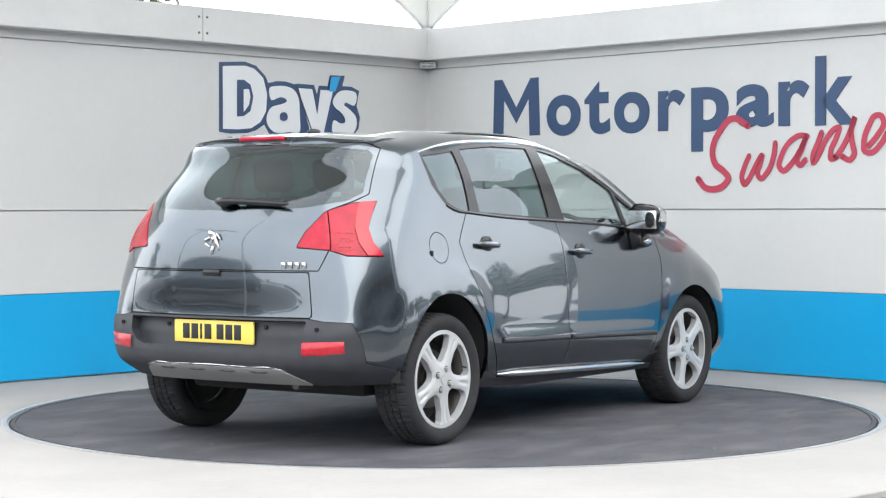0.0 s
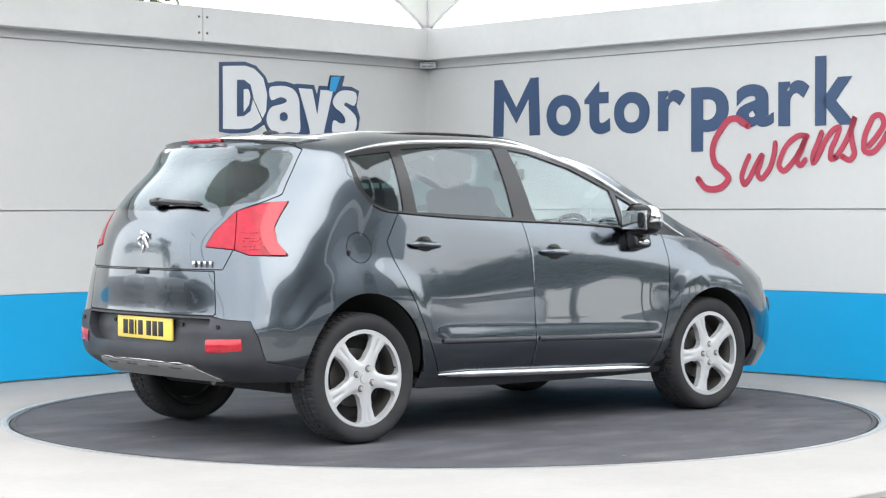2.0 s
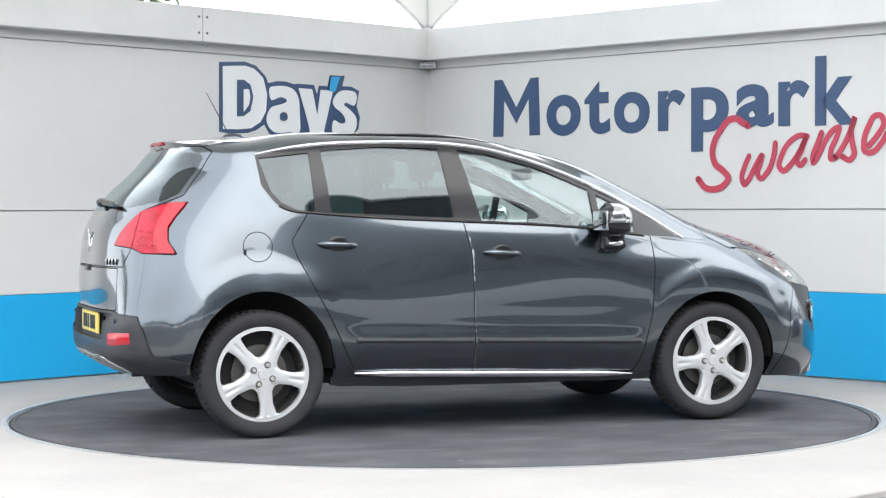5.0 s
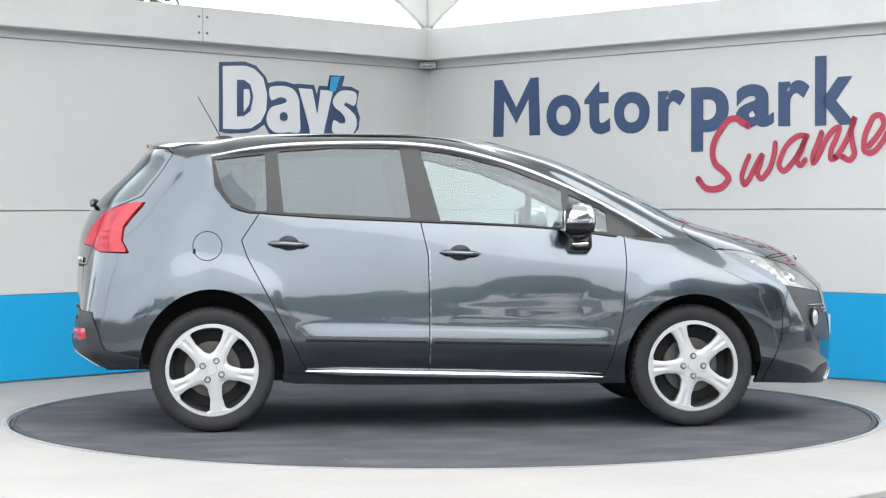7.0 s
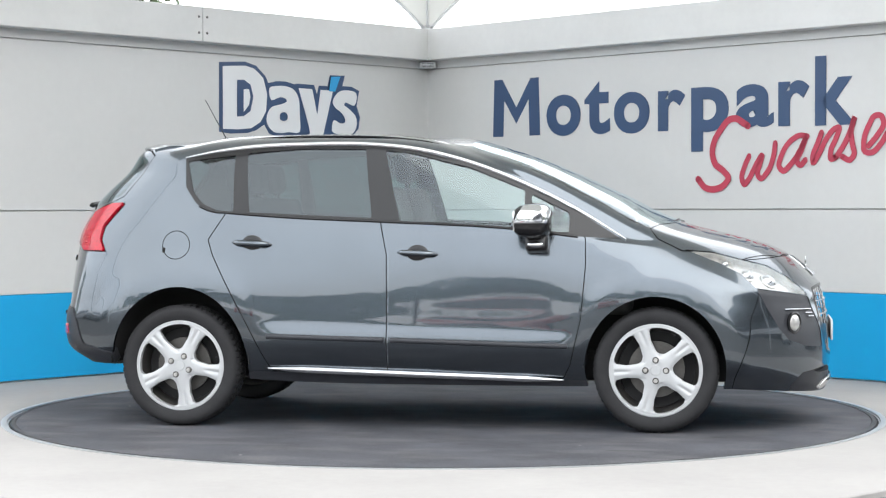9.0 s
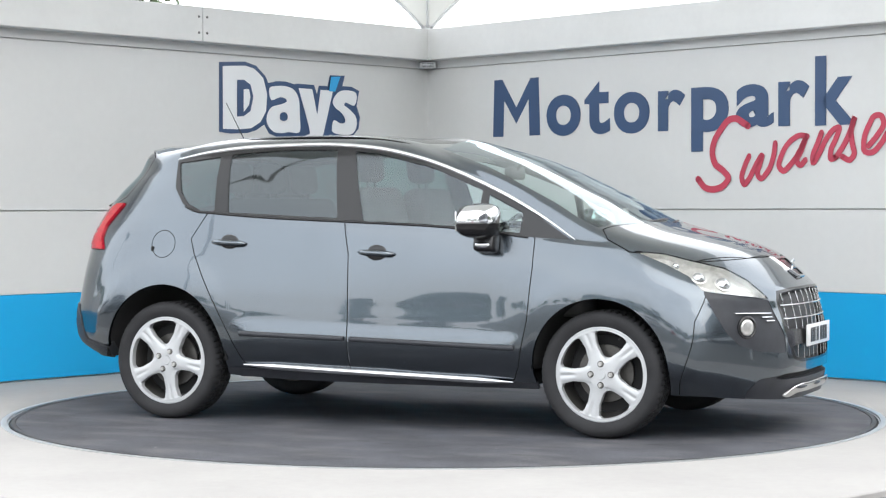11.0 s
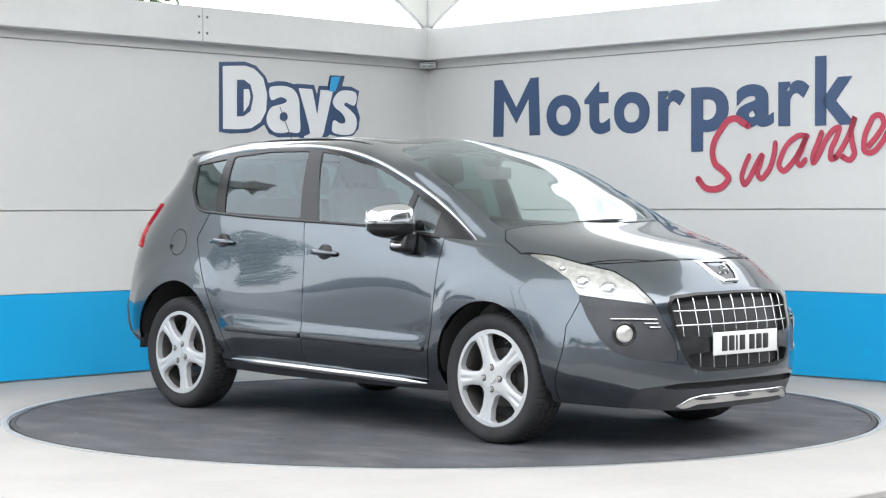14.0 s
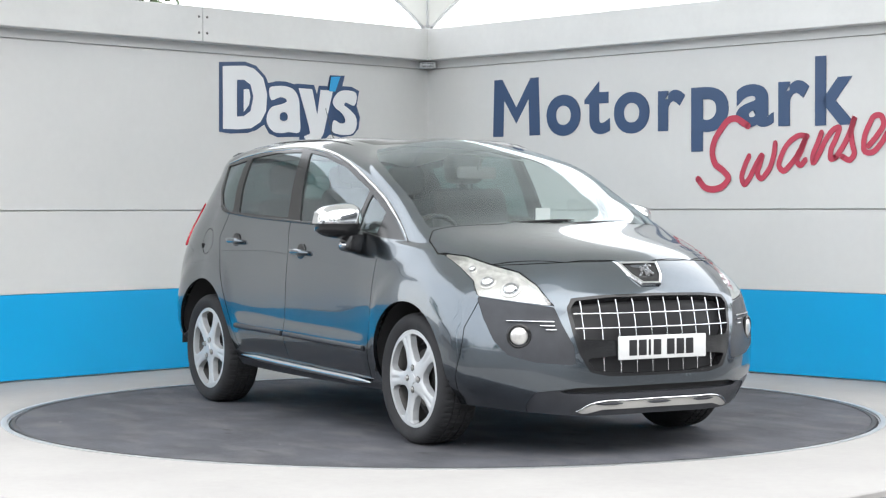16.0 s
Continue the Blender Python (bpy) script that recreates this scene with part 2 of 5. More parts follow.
def skin(nu=190, nv=300):
    """Columns x y z, normal, girth (metres along the waist from the tail), ring number, station number; and triangles."""
    R = skin_rings()
    kv = np.concatenate([[0], np.cumsum(np.linalg.norm(np.diff(R[2:7], axis=1), axis=2).mean(0))])
    ku = np.concatenate([[0], np.cumsum(np.linalg.norm(np.diff(R, axis=0), axis=2)[:, 2:10].mean(1))])
    av, au = np.linspace(0, kv[-1], nv + 1), np.linspace(0, ku[-1], nu + 1)
    G = glide(R.transpose(1, 0, 2), kv, av, True, True).transpose(1, 0, 2)
    G = glide(G, ku, au, False, True)
    G[:, 0, 1] = G[:, -1, 1] = G[-1, :, 1] = 0
    G[..., 1] = np.maximum(G[..., 1], 0)
    for cx, cz, rx, rz in ARCHES:
        q = np.hypot((G[..., 0] - cx) / rx, (G[..., 2] - cz) / rz)
        side = np.clip((G[..., 1] - .70) / .1, 0, 1)
        bulge = np.clip((1.50 - q) / .28, 0, 1)
        bulge = bulge * bulge * (3 - 2 * bulge)
        clear = np.clip((G[..., 0] - 2.20) / .10, 0, 1) if cx > 1 else np.clip((.42 - G[..., 0]) / .10, 0, 1)
        G[..., 1] += side * .009 * bulge * clear * np.clip((G[..., 2] - .25) / .2, 0, 1)
    # doors step out above the rub strip
    along = np.clip((G[..., 0] - .40) / .14, 0, 1) * np.clip((2.24 - G[..., 0]) / .12, 0, 1)
    line = .505 - .026 * (G[..., 0] - .5)
    step = np.interp(G[..., 2] - line, [-.20, -.05, .0, .075, .10], [.35, 1, 1, .05, 0])
    G[..., 1] += np.where(G[..., 1] > .7, along * step * .016, 0)
    uu, vv = np.meshgrid(np.interp(au, ku, np.arange(len(R))), np.interp(av, kv, np.arange(R.shape[1])), indexing="ij")
    half = np.concatenate([G, np.broadcast_to(av, G.shape[:2])[..., None], uu[..., None], vv[..., None]], 2).reshape(-1, 6)
    idx = np.arange(len(half)).reshape(nu + 1, nv + 1)
    other = idx + len(half)
    mid = np.zeros_like(idx, bool)
    mid[:, 0] = mid[:, -1] = mid[-1] = True
    other[mid] = idx[mid]
    tris = []
    for m, swap in ((idx, False), (other, True)):
        a, b, c, d = m[:-1, :-1].ravel(), m[:-1, 1:].ravel(), m[1:, 1:].ravel(), m[1:, :-1].ravel()
        q = np.concatenate([np.stack([a, b, c], 1), np.stack([a, c, d], 1)])
        tris.append(q[:, ::-1] if not swap else q)
    T = np.concatenate(tris)
    V = np.concatenate([half, half * np.array([1, -1, 1, 1, 1, 1])])
    n = np.cross(V[T[:, 1], :3] - V[T[:, 0], :3], V[T[:, 2], :3] - V[T[:, 0], :3])
    N = np.zeros((len(V), 3))
    for j in range(3):
        np.add.at(N, T[:, j], n)
    N /= np.linalg.norm(N, axis=1, keepdims=True) + 1e-12
    if (N[:, 2] * (V[:, 2] > 1.55)).sum() < 0:
        N, T = -N, T[:, ::-1]
    return np.concatenate([V[:, :3], N, V[:, 3:]], 1), T


# ---- cutting the skin into panels ----
def split(S, f):
    """Cuts triangles along f = 0; gives the parts where f < 0 and where f >= 0."""
    A, T = S
    if len(T) == 0:
        return S, S
    neg = f < 0
    k = neg[T].sum(1)
    inner, outer, mixed = T[k == 3], T[k == 0], T[(k == 1) | (k == 2)]
    rows, made, ti, to = [], {}, [], []
    base = len(A)

    def cut(a, b):
        key = (a, b) if a < b else (b, a)
        if key not in made:
            p, q = key
            s = f[p] / (f[p] - f[q])
            rows.append(A[p] * (1 - s) + A[q] * s)
            made[key] = base + len(rows) - 1
        return made[key]

    for t in mixed.tolist():
        lone_in = sum(bool(neg[i]) for i in t) == 1
        j = [bool(neg[i]) == lone_in for i in t].index(True)
        a, b, c = t[j], t[(j + 1) % 3], t[(j + 2) % 3]
        p, q = cut(a, b), cut(a, c)
        (ti if lone_in else to).append((a, p, q))
        (to if lone_in else ti).extend([(p, b, c), (p, c, q)])
    B = np.concatenate([A, np.array(rows)]) if rows else A
    grow = lambda x, y: np.concatenate([x, np.array(y, int).reshape(-1, 3)]) if y else x
    return compact(B, grow(inner, ti)), compact(B, grow(outer, to))


def compact(A, T):
    u, inv = np.unique(T, return_inverse=True)
    return A[u], inv.reshape(-1, 3)


def outline(flat_points, smooth=0):
    p = np.array(flat_points, float).reshape(-1, 2)
    if smooth:
        n, out = len(p), []
        for i in range(n):
            a, b, c, d = p[i - 1], p[i], p[(i + 1) % n], p[(i + 2) % n]
            for s in np.arange(smooth) / smooth:
                out.append(0.5 * (2 * b + (c - a) * s + (2 * a - 5 * b + 4 * c - d) * s**2 + (3 * b - a - 3 * c + d) * s**3))
        p = np.array(out)
    return p


def inside(P, poly):
    """Signed distance of points to a closed outline, negative inside."""
    a, b = poly, np.roll(poly, -1, 0)
    lo, hi = poly.min(0) - 0.12, poly.max(0) + 0.12
    near = ((P > lo) & (P < hi)).all(1)
    d = np.full(len(P), 1.0)
    q = P[near]
    if len(q) == 0:
        return d
    e = b - a
    w = q[:, None] - a[None]
    t = np.clip((w * e).sum(2) / ((e * e).sum(1) + 1e-12), 0, 1)
    dist = np.sqrt(((w - t[..., None] * e) ** 2).sum(2).min(1))
    up = (a[None, :, 1] <= q[:, None, 1]) != (b[None, :, 1] <= q[:, None, 1])
    xc = a[None, :, 0] + (q[:, None, 1] - a[None, :, 1]) * e[None, :, 0] / np.where(e[:, 1] == 0, 1e-9, e[:, 1])[None]
    odd = (up & (xc > q[:, None, 0])).sum(1) % 2 == 1
    d[near] = np.where(odd, -dist, dist)
    return d


def field(S, plane, poly, where=None):
    A = S[0]
    cols = {"xz": (A[:, 0], A[:, 2]), "gz": (A[:, 6], A[:, 2]), "yz": (abs(A[:, 1]), A[:, 2]), "vu": (A[:, 8], A[:, 7]), "xy": (A[:, 0], abs(A[:, 1]))}[plane]
    f = inside(np.stack(cols, 1), poly)
    return f if where is None else np.where(where(A), f, 1.0)


SIDE = lambda A: abs(A[:, 1]) > 0.55
TAIL = lambda A: A[:, 0] < 0.2
NOSE = lambda A: A[:, 0] > 2.2


def right_left(S):
    A, T = S
    c = A[T].mean(1)[:, 1]
    return compact(A, T[c < 0]), compact(A, T[c >= 0])


def panel_mesh(name, S, mat, depth=0.012, lift=0.0):
    """A panel with folded-in edges."""
    A, T = S
    V = A[:, :3] + A[:, 3:6] * lift
    e = np.concatenate([T[:, [0, 1]], T[:, [1, 2]], T[:, [2, 0]]])
    key = np.sort(e, 1)
    _, first, count = np.unique(key[:, 0] * 10**7 + key[:, 1], return_index=True, return_counts=True)
    rim = e[first[count == 1]]
    n = len(V)
    if depth and len(rim):
        u, inv = np.unique(rim, return_inverse=True)
        inv = inv.reshape(-1, 2)
        V = np.concatenate([V, V[u], V[u] - A[u, 3:6] * depth])
        m = len(u)
        q = np.stack([n + inv[:, 1], n + inv[:, 0], n + m + inv[:, 0], n + m + inv[:, 1]], 1)
        faces = T.tolist() + q.tolist()
    else:
        faces = T.tolist()
    return mesh_of(name, V, faces, mat)


def panel(name, S, mat, parent, label="", depth=0.012, lift=0.0):
    return put(name, panel_mesh(name, S, mat, depth, lift), parent, label)




# ---- ground and turntable ----
ground = tagged(flat("ground", [(-400, -400), (400, -400), (400, 400), (-400, 400)], -0.4, -0.03, ASPHALT), "dark worn asphalt yard", "ground", kind="structure")
def pad_mesh():
    """A square concrete pad with a round pit for the turntable."""
    outer = [Vector((-0.13, 5.4)), Vector((-5.25, 0.02)), Vector((-0.08, -5.12)), Vector((5.15, 0.0))]
    n = 128
    ring_o = []
    for i in range(n):
        a = 2 * math.pi * i / n
        d = Vector((math.cos(a), math.sin(a)))
        best = 99
        for j in range(4):
            p, q = outer[j], outer[(j + 1) % 4]
            e = q - p
            den = d.x * e.y - d.y * e.x
            if abs(den) > 1e-9:
                s = (p.x * e.y - p.y * e.x) / den
                if s > 0:
                    k = (d * s - p).dot(e) / e.dot(e)
                    if -0.001 <= k <= 1.001:
                        best = min(best, s)
        ring_o.append(d * best)
    v, f = [], []
    for i in range(n):
        a = 2 * math.pi * i / n
        c, s = math.cos(a), math.sin(a)
        o = ring_o[i]
        v += [(o.x, o.y, -.25), (o.x, o.y, -.006), (o.x * .998, o.y * .998, 0), (2.545 * c, 2.545 * s, 0), (2.545 * c, 2.545 * s, -.2)]
    for i in range(n):
        for j in range(4):
            a, b = i * 5 + j, ((i + 1) % n) * 5 + j
            f.append((a, b, b + 1, a + 1))
    return mesh_of("pavement", v, f, CONCRETE, smooth=False)


pad = tagged(new("pavement", pad_mesh()), "pale smooth concrete pad round the turntable", "pavement", kind="structure")
pit = tagged(new("turntable_rim", mesh_of("turntable_rim", *[(lambda v, f: ([(x, z, y) for x, y, z in v], f))(*revolve([(2.545, -.05), (2.545, .003), (2.512, .003), (2.510, -.006), (2.502, -.006), (2.500, -.06), (0, -.06)], 160))][0], STEEL_RIM, smooth=False)), "thin galvanised steel rim round the turntable", "rim", kind="structure")


def scuffed():
    """Dark mat with scuffs, dust and tyre streaks."""
    m = material("turntable_mat", (0.064, 0.065, 0.075), rough=0.8, vary=0.34, scale=2.4, bump=0.25, bscale=420)
    nt = m.node_tree
    b = nt.nodes["Principled BSDF"]
    base = b.inputs["Base Color"].links[0].from_socket
    co = nt.nodes.new("ShaderNodeTexCoord")
    mp = nt.nodes.new("ShaderNodeMapping")
    mp.inputs["Scale"].default_value, mp.inputs["Rotation"].default_value = (1.0, 2.2, 1.0), (0, 0, 0.5)
    n1 = nt.nodes.new("ShaderNodeTexNoise")
    n1.inputs["Scale"].default_value, n1.inputs["Detail"].default_value = 2.3, 10
    ramp = nt.nodes.new("ShaderNodeValToRGB")
    ramp.color_ramp.elements[0].position, ramp.color_ramp.elements[1].position = 0.48, 0.72
    vo = nt.nodes.new("ShaderNodeTexVoronoi")
    vo.inputs["Scale"].default_value = 3.1
    dot = nt.nodes.new("ShaderNodeValToRGB")
    dot.color_ramp.elements[0].position, dot.color_ramp.elements[1].position = 0.018, 0.030
    dot.color_ramp.elements[0].color, dot.color_ramp.elements[1].color = (1, 1, 1, 1), (0, 0, 0, 1)
    mix, mix2 = nt.nodes.new("ShaderNodeMix"), nt.nodes.new("ShaderNodeMix")
    mix.data_type = mix2.data_type = "RGBA"
    mul = nt.nodes.new("ShaderNodeMath")
    mul.operation = "MULTIPLY"
    mul.inputs[1].default_value = 0.42
    nt.links.new(co.outputs["Object"], mp.inputs["Vector"])
    nt.links.new(mp.outputs[0], n1.inputs["Vector"])
    nt.links.new(co.outputs["Object"], vo.inputs["Vector"])
    nt.links.new(n1.outputs["Fac"], ramp.inputs[0])
    nt.links.new(ramp.outputs[0], mul.inputs[0])
    nt.links.new(vo.outputs["Distance"], dot.inputs[0])
    nt.links.new(mul.outputs[0], mix.inputs["Factor"])
    nt.links.new(base, mix.inputs["A"])
    mix.inputs["B"].default_value = (0.165, 0.155, 0.155, 1)
    nt.links.new(dot.outputs[0], mix2.inputs["Factor"])
    nt.links.new(mix.outputs["Result"], mix2.inputs["A"])
    mix2.inputs["B"].default_value = (0.35, 0.34, 0.33, 1)
    # dark oil spots
    vs, spot, mix3 = nt.nodes.new("ShaderNodeTexVoronoi"), nt.nodes.new("ShaderNodeValToRGB"), nt.nodes.new("ShaderNodeMix")
    mix3.data_type = "RGBA"
    vs.inputs["Scale"].default_value = 1.7
    spot.color_ramp.elements[0].position, spot.color_ramp.elements[1].position = 0.05, 0.10
    spot.color_ramp.elements[0].color, spot.color_ramp.elements[1].color = (.6, .6, .6, 1), (0, 0, 0, 1)
    nt.links.new(mp.outputs[0], vs.inputs["Vector"])
    nt.links.new(vs.outputs["Distance"], spot.inputs[0])
    nt.links.new(spot.outputs[0], mix3.inputs["Factor"])
    nt.links.new(mix2.outputs["Result"], mix3.inputs["A"])
    mix3.inputs["B"].default_value = (0.018, 0.018, 0.020, 1)
    nt.links.new(mix3.outputs["Result"], b.inputs["Base Color"])
    return m


disc = tagged(new("turntable"), "large round dark rubber-topped vehicle turntable", "turntable")
dv, df = revolve([(0, -.04), (2.462, -.04), (2.462, -.003), (2.460, 0), (0, 0)], 160)
put("deck", mesh_of("deck", [(x, z, y) for x, y, z in dv], [f[::-1] for f in df], scuffed(), smooth=False), disc, "scuffed dark rubber deck")
ev, ef = revolve([(2.463, -.04), (2.490, -.04), (2.490, -.003), (2.486, .002), (2.466, .002), (2.463, -.003), (2.463, -.04)], 160)
put("edge_band", mesh_of("edge_band", [(x, z, y) for x, y, z in ev], [f[::-1] for f in ef], material("black_edging", (0.040, 0.040, 0.043), rough=0.6, vary=0.3, scale=6), smooth=False), disc, "black rubber edging strip")


# ---- the two walls with their panels, fascia and sign ----
def wall(name, turn, sgn):
    """Local x runs along the wall from the corner, -y faces the yard."""
    base = tagged(new(name), "white clad wall with a blue band along its foot", "wall", kind="structure")
    base.matrix_world = Matrix.Translation(CORNER) @ pose(0, 0, 0, 0, 0, turn)
    L = 6.4 if sgn < 0 else 6.0
    span = lambda a, b: (min(sgn * a, sgn * b), max(sgn * a, sgn * b))
    x0, x1 = span(0, L)
    bm = bmesh.new()
    box(bm, (x0, .03, -.2), (x1, .16, 2.70))
    part("backing", bm, WALL, base, smooth=False)
    for nm, z0, z1, mt, lab in (("blue_panel", .012, .606, BLUE, "bright cyan-blue lower panel"), ("panel", .609, 1.186, WALL, ""), ("panel", 1.194, 2.383, WALL, ""), ("panel", 2.389, 2.70, WALL, "")):
        bm = bmesh.new()
        box(bm, (x0, 0, z0), (x1, .03, z1), .0025 if nm == "panel" else .001, None, 1)
        part(nm, bm, mt, base, lab, smooth=False)
    # fascia boards, butted, with a capping
    for a, b in ((0.0, 2.62), (2.626, L)) if sgn < 0 else ((0.0, L),):
        xa, xb = span(a, b)
        bm = bmesh.new()
        box(bm, (xa, -.13, 2.455), (xb, -.002, 2.715), .004, None, 1)
        f = part("fascia", bm, FASCIA, base, "pale grey fascia board", smooth=False)
        for z in (2.52, 2.64):
            for x in (sgn * 2.58, sgn * 2.66):
                if sgn < 0 and xa < x < xb:
                    bm = bmesh.new()
                    bmesh.ops.create_cone(bm, cap_ends=True, segments=10, radius1=.010, radius2=.006, depth=.006, matrix=Matrix.Translation((x, -.133, z)) @ Matrix.Rotation(math.pi / 2, 4, "X"))
                    part("rivet", bm, STEEL, f)
    return base


wall_left, wall_right = wall("wall_left", LEFT_TURN, -1), wall("wall_right", RIGHT_TURN, 1)
bm = bmesh.new()
bar(bm, (CORNER.x, CORNER.y + .05, -.2), (CORNER.x, CORNER.y + .05, 2.70), .055, 16)
tagged(part("corner_trim", bm, WALL, None), "white corner post between the walls", "trim", kind="structure")
bm = bmesh.new()
bar(bm, (CORNER.x, CORNER.y - .10, 2.457), (CORNER.x, CORNER.y - .10, 2.713), .085, 24)
tagged(part("fascia_corner", bm, FASCIA, None), "pale grey fascia corner piece", "trim", kind="structure")
bm = bmesh.new()
box(bm, (-.07, -.06, 2.385), (.07, .0, 2.445), .008)
v_ = part("vent_box", bm, STEEL_RIM, None)
tagged(v_, "small grey vent box in the wall corner", "vent")
v_.matrix_world = Matrix.Translation(CORNER + Vector((0, -.09, 0)))
bm = bmesh.new()
for i in range(3):
    box(bm, (-.05, -.064, 2.398 + .014 * i), (.05, -.058, 2.404 + .014 * i))
part("slot", bm, INK, v_, smooth=False)


def glyph(ch, bold):
    """The outline of one letter of the built-in font as a flat mesh with thickness, in a unit box."""
    cu = bpy.data.curves.new("letter", "FONT")
    cu.body, cu.extrude, cu.offset, cu.resolution_u = ch, 0.5, bold, 6
    ob = bpy.data.objects.new("letter", cu)
    scene.collection.objects.link(ob)
    me = bpy.data.meshes.new_from_object(ob.evaluated_get(bpy.context.evaluated_depsgraph_get()))
    bpy.data.objects.remove(ob)
    c = np.array([v.co[:] for v in me.vertices])
    lo, hi = c.min(0), c.max(0)
    for v in me.vertices:
        v.co = [(v.co[i] - lo[i]) / max(hi[i] - lo[i], 1e-6) for i in range(3)]
    return me


def letter(ch, parent, mat, s0, s1, z0, z1, bold=.02, lean=0.0, thick=.004, m=Matrix.Identity(4)):
    me = glyph(ch, bold)
    for v in me.vertices:
        x, y, d = v.co
        v.co = m @ Vector((s0 + (s1 - s0) * x + lean * (y * (z1 - z0)), -.002 - thick * d, z0 + (z1 - z0) * y))
    me.materials.clear()
    me.materials.append(mat)
    return put("letter", me, parent)


def chip(name, pts, mat, parent, layer, label="", smooth=0):
    """A flat vinyl shape on the wall from an outline along it."""
    p = outline(pts, smooth)
    bm = bmesh.new()
    y = -.003 - .004 * layer
    f = bm.faces.new([bm.verts.new((x, y, z)) for x, z in p])
    r = bmesh.ops.extrude_face_region(bm, geom=[f])
    bmesh.ops.translate(bm, vec=(0, .0035, 0), verts=[g for g in r["geom"] if isinstance(g, bmesh.types.BMVert)])
    bmesh.ops.recalc_face_normals(bm, faces=bm.faces[:])
    return part(name, bm, mat, parent, label, smooth=False)


sign = tagged(new("wall_lettering"), "navy wall lettering reading Motorpark on white panels", "sign")
sign.matrix_world = wall_right.matrix_world
for ch, s0, s1, z0, z1 in (("o", 1.397, 1.765, 1.777, 2.105), ("t", 1.807, 2.073, 1.779, 2.192), ("o", 2.114, 2.475, 1.774, 2.095), ("r", 2.559, 2.823, 1.783, 2.091),
                           ("p", 2.882, 3.232, 1.621, 2.097), ("a", 3.30, 3.64, 1.785, 2.098), ("r", 3.681, 3.95, 1.785, 2.107), ("k", 3.999, 4.338, 1.778, 2.267)):
    letter(ch, sign, NAVY, s0, s1, z0, z1, .030)
chip_m = [0, 0, .03, 1, .2, 1, .5, .50, .8, 1, .97, 1, 1, 0, .78, 0, .76, .64, .5, .22, .24, .64, .22, 0]
chip("letter", [.789 + .534 * v if i % 2 == 0 else 1.79 + .466 * v for i, v in enumerate(chip_m)], NAVY, sign, 0)
town = tagged(new("wall_script"), "red slanting wall script reading Swansea", "sign")
town.matrix_world = wall_right.matrix_world @ Matrix.Translation((0, -.005, 0))


def brush(pts, half):
    """A rounded vinyl stroke along a centre line on the wall."""
    p = curve_pts([(pts[i], pts[i + 1]) for i in range(0, len(pts), 2)], 9 * len(pts) // 2)
    d = np.gradient(p, axis=0)
    d /= np.linalg.norm(d, axis=1, keepdims=True) + 1e-9
    side = np.stack([-d[:, 1], d[:, 0]], 1) * half
    n, v, f = len(p), [], []
    for y in (-.0045, -.0005):
        v += [(a, y, b) for a, b in p + side] + [(a, y, b) for a, b in p - side]
    for i in range(n - 1):
        f.append((i, i + 1, n + i + 1, n + i))
        for o in (0, n):
            f.append((2 * n + o + i, 2 * n + o + i + 1, o + i + 1, o + i))
    for e in (0, n - 1):
        k = len(v)
        v += [(p[e][0], -.0045, p[e][1])] + [(p[e][0] + half * math.cos(a), -.0045, p[e][1] + half * math.sin(a)) for a in np.linspace(0, 2 * math.pi, 14, endpoint=False)]
        f += [(k, k + 1 + i, k + 1 + (i + 1) % 14) for i in range(14)]
    return v, f


SCRIPT = (
    ("S", [3.413, 1.796, 3.367, 1.822, 3.31, 1.852, 3.25, 1.85, 3.163, 1.776, 3.101, 1.688, 3.084, 1.605, 3.11, 1.528, 3.189, 1.471, 3.233, 1.422, 3.198, 1.374, 3.11, 1.34, 3.013, 1.355, 2.951, 1.416]),
    ("w", [3.422, 1.577, 3.379, 1.496, 3.357, 1.414, 3.379, 1.372, 3.422, 1.413, 3.49, 1.521, 3.54, 1.581, 3.52, 1.514, 3.498, 1.446, 3.524, 1.414, 3.591, 1.465, 3.641, 1.572, 3.657, 1.666]),
    ("a", [3.936, 1.706, 3.871, 1.714, 3.79, 1.676, 3.716, 1.584, 3.694, 1.49, 3.724, 1.465, 3.79, 1.509, 3.872, 1.607, 3.923, 1.697, 3.88, 1.601, 3.847, 1.528, 3.872, 1.503, 3.92, 1.54]),
    ("n", [4.057, 1.729, 4.025, 1.657, 3.982, 1.552, 3.985, 1.518, 4.025, 1.564, 4.096, 1.681, 4.168, 1.752, 4.201, 1.761, 4.179, 1.686, 4.136, 1.601, 4.136, 1.542, 4.179, 1.554]),
    ("s", [4.179, 1.554, 4.254, 1.651, 4.301, 1.741, 4.335, 1.831, 4.304, 1.741, 4.316, 1.636, 4.329, 1.571, 4.293, 1.532, 4.231, 1.557]),
    ("e", [4.447, 1.626, 4.516, 1.695, 4.569, 1.784, 4.546, 1.83, 4.5, 1.832, 4.447, 1.762, 4.409, 1.66, 4.417, 1.588, 4.471, 1.58, 4.546, 1.637, 4.599, 1.712]),
    ("a", [4.866, 1.871, 4.801, 1.879, 4.72, 1.841, 4.646, 1.749, 4.624, 1.655, 4.654, 1.63, 4.72, 1.674, 4.802, 1.772, 4.853, 1.862, 4.81, 1.766, 4.777, 1.693, 4.802, 1.668, 4.85, 1.705]),
)
for ch, pts in SCRIPT:
    put("letter", mesh_of("letter", *brush(pts, .0245 if ch == "S" else .0205), RED, smooth=False), town)



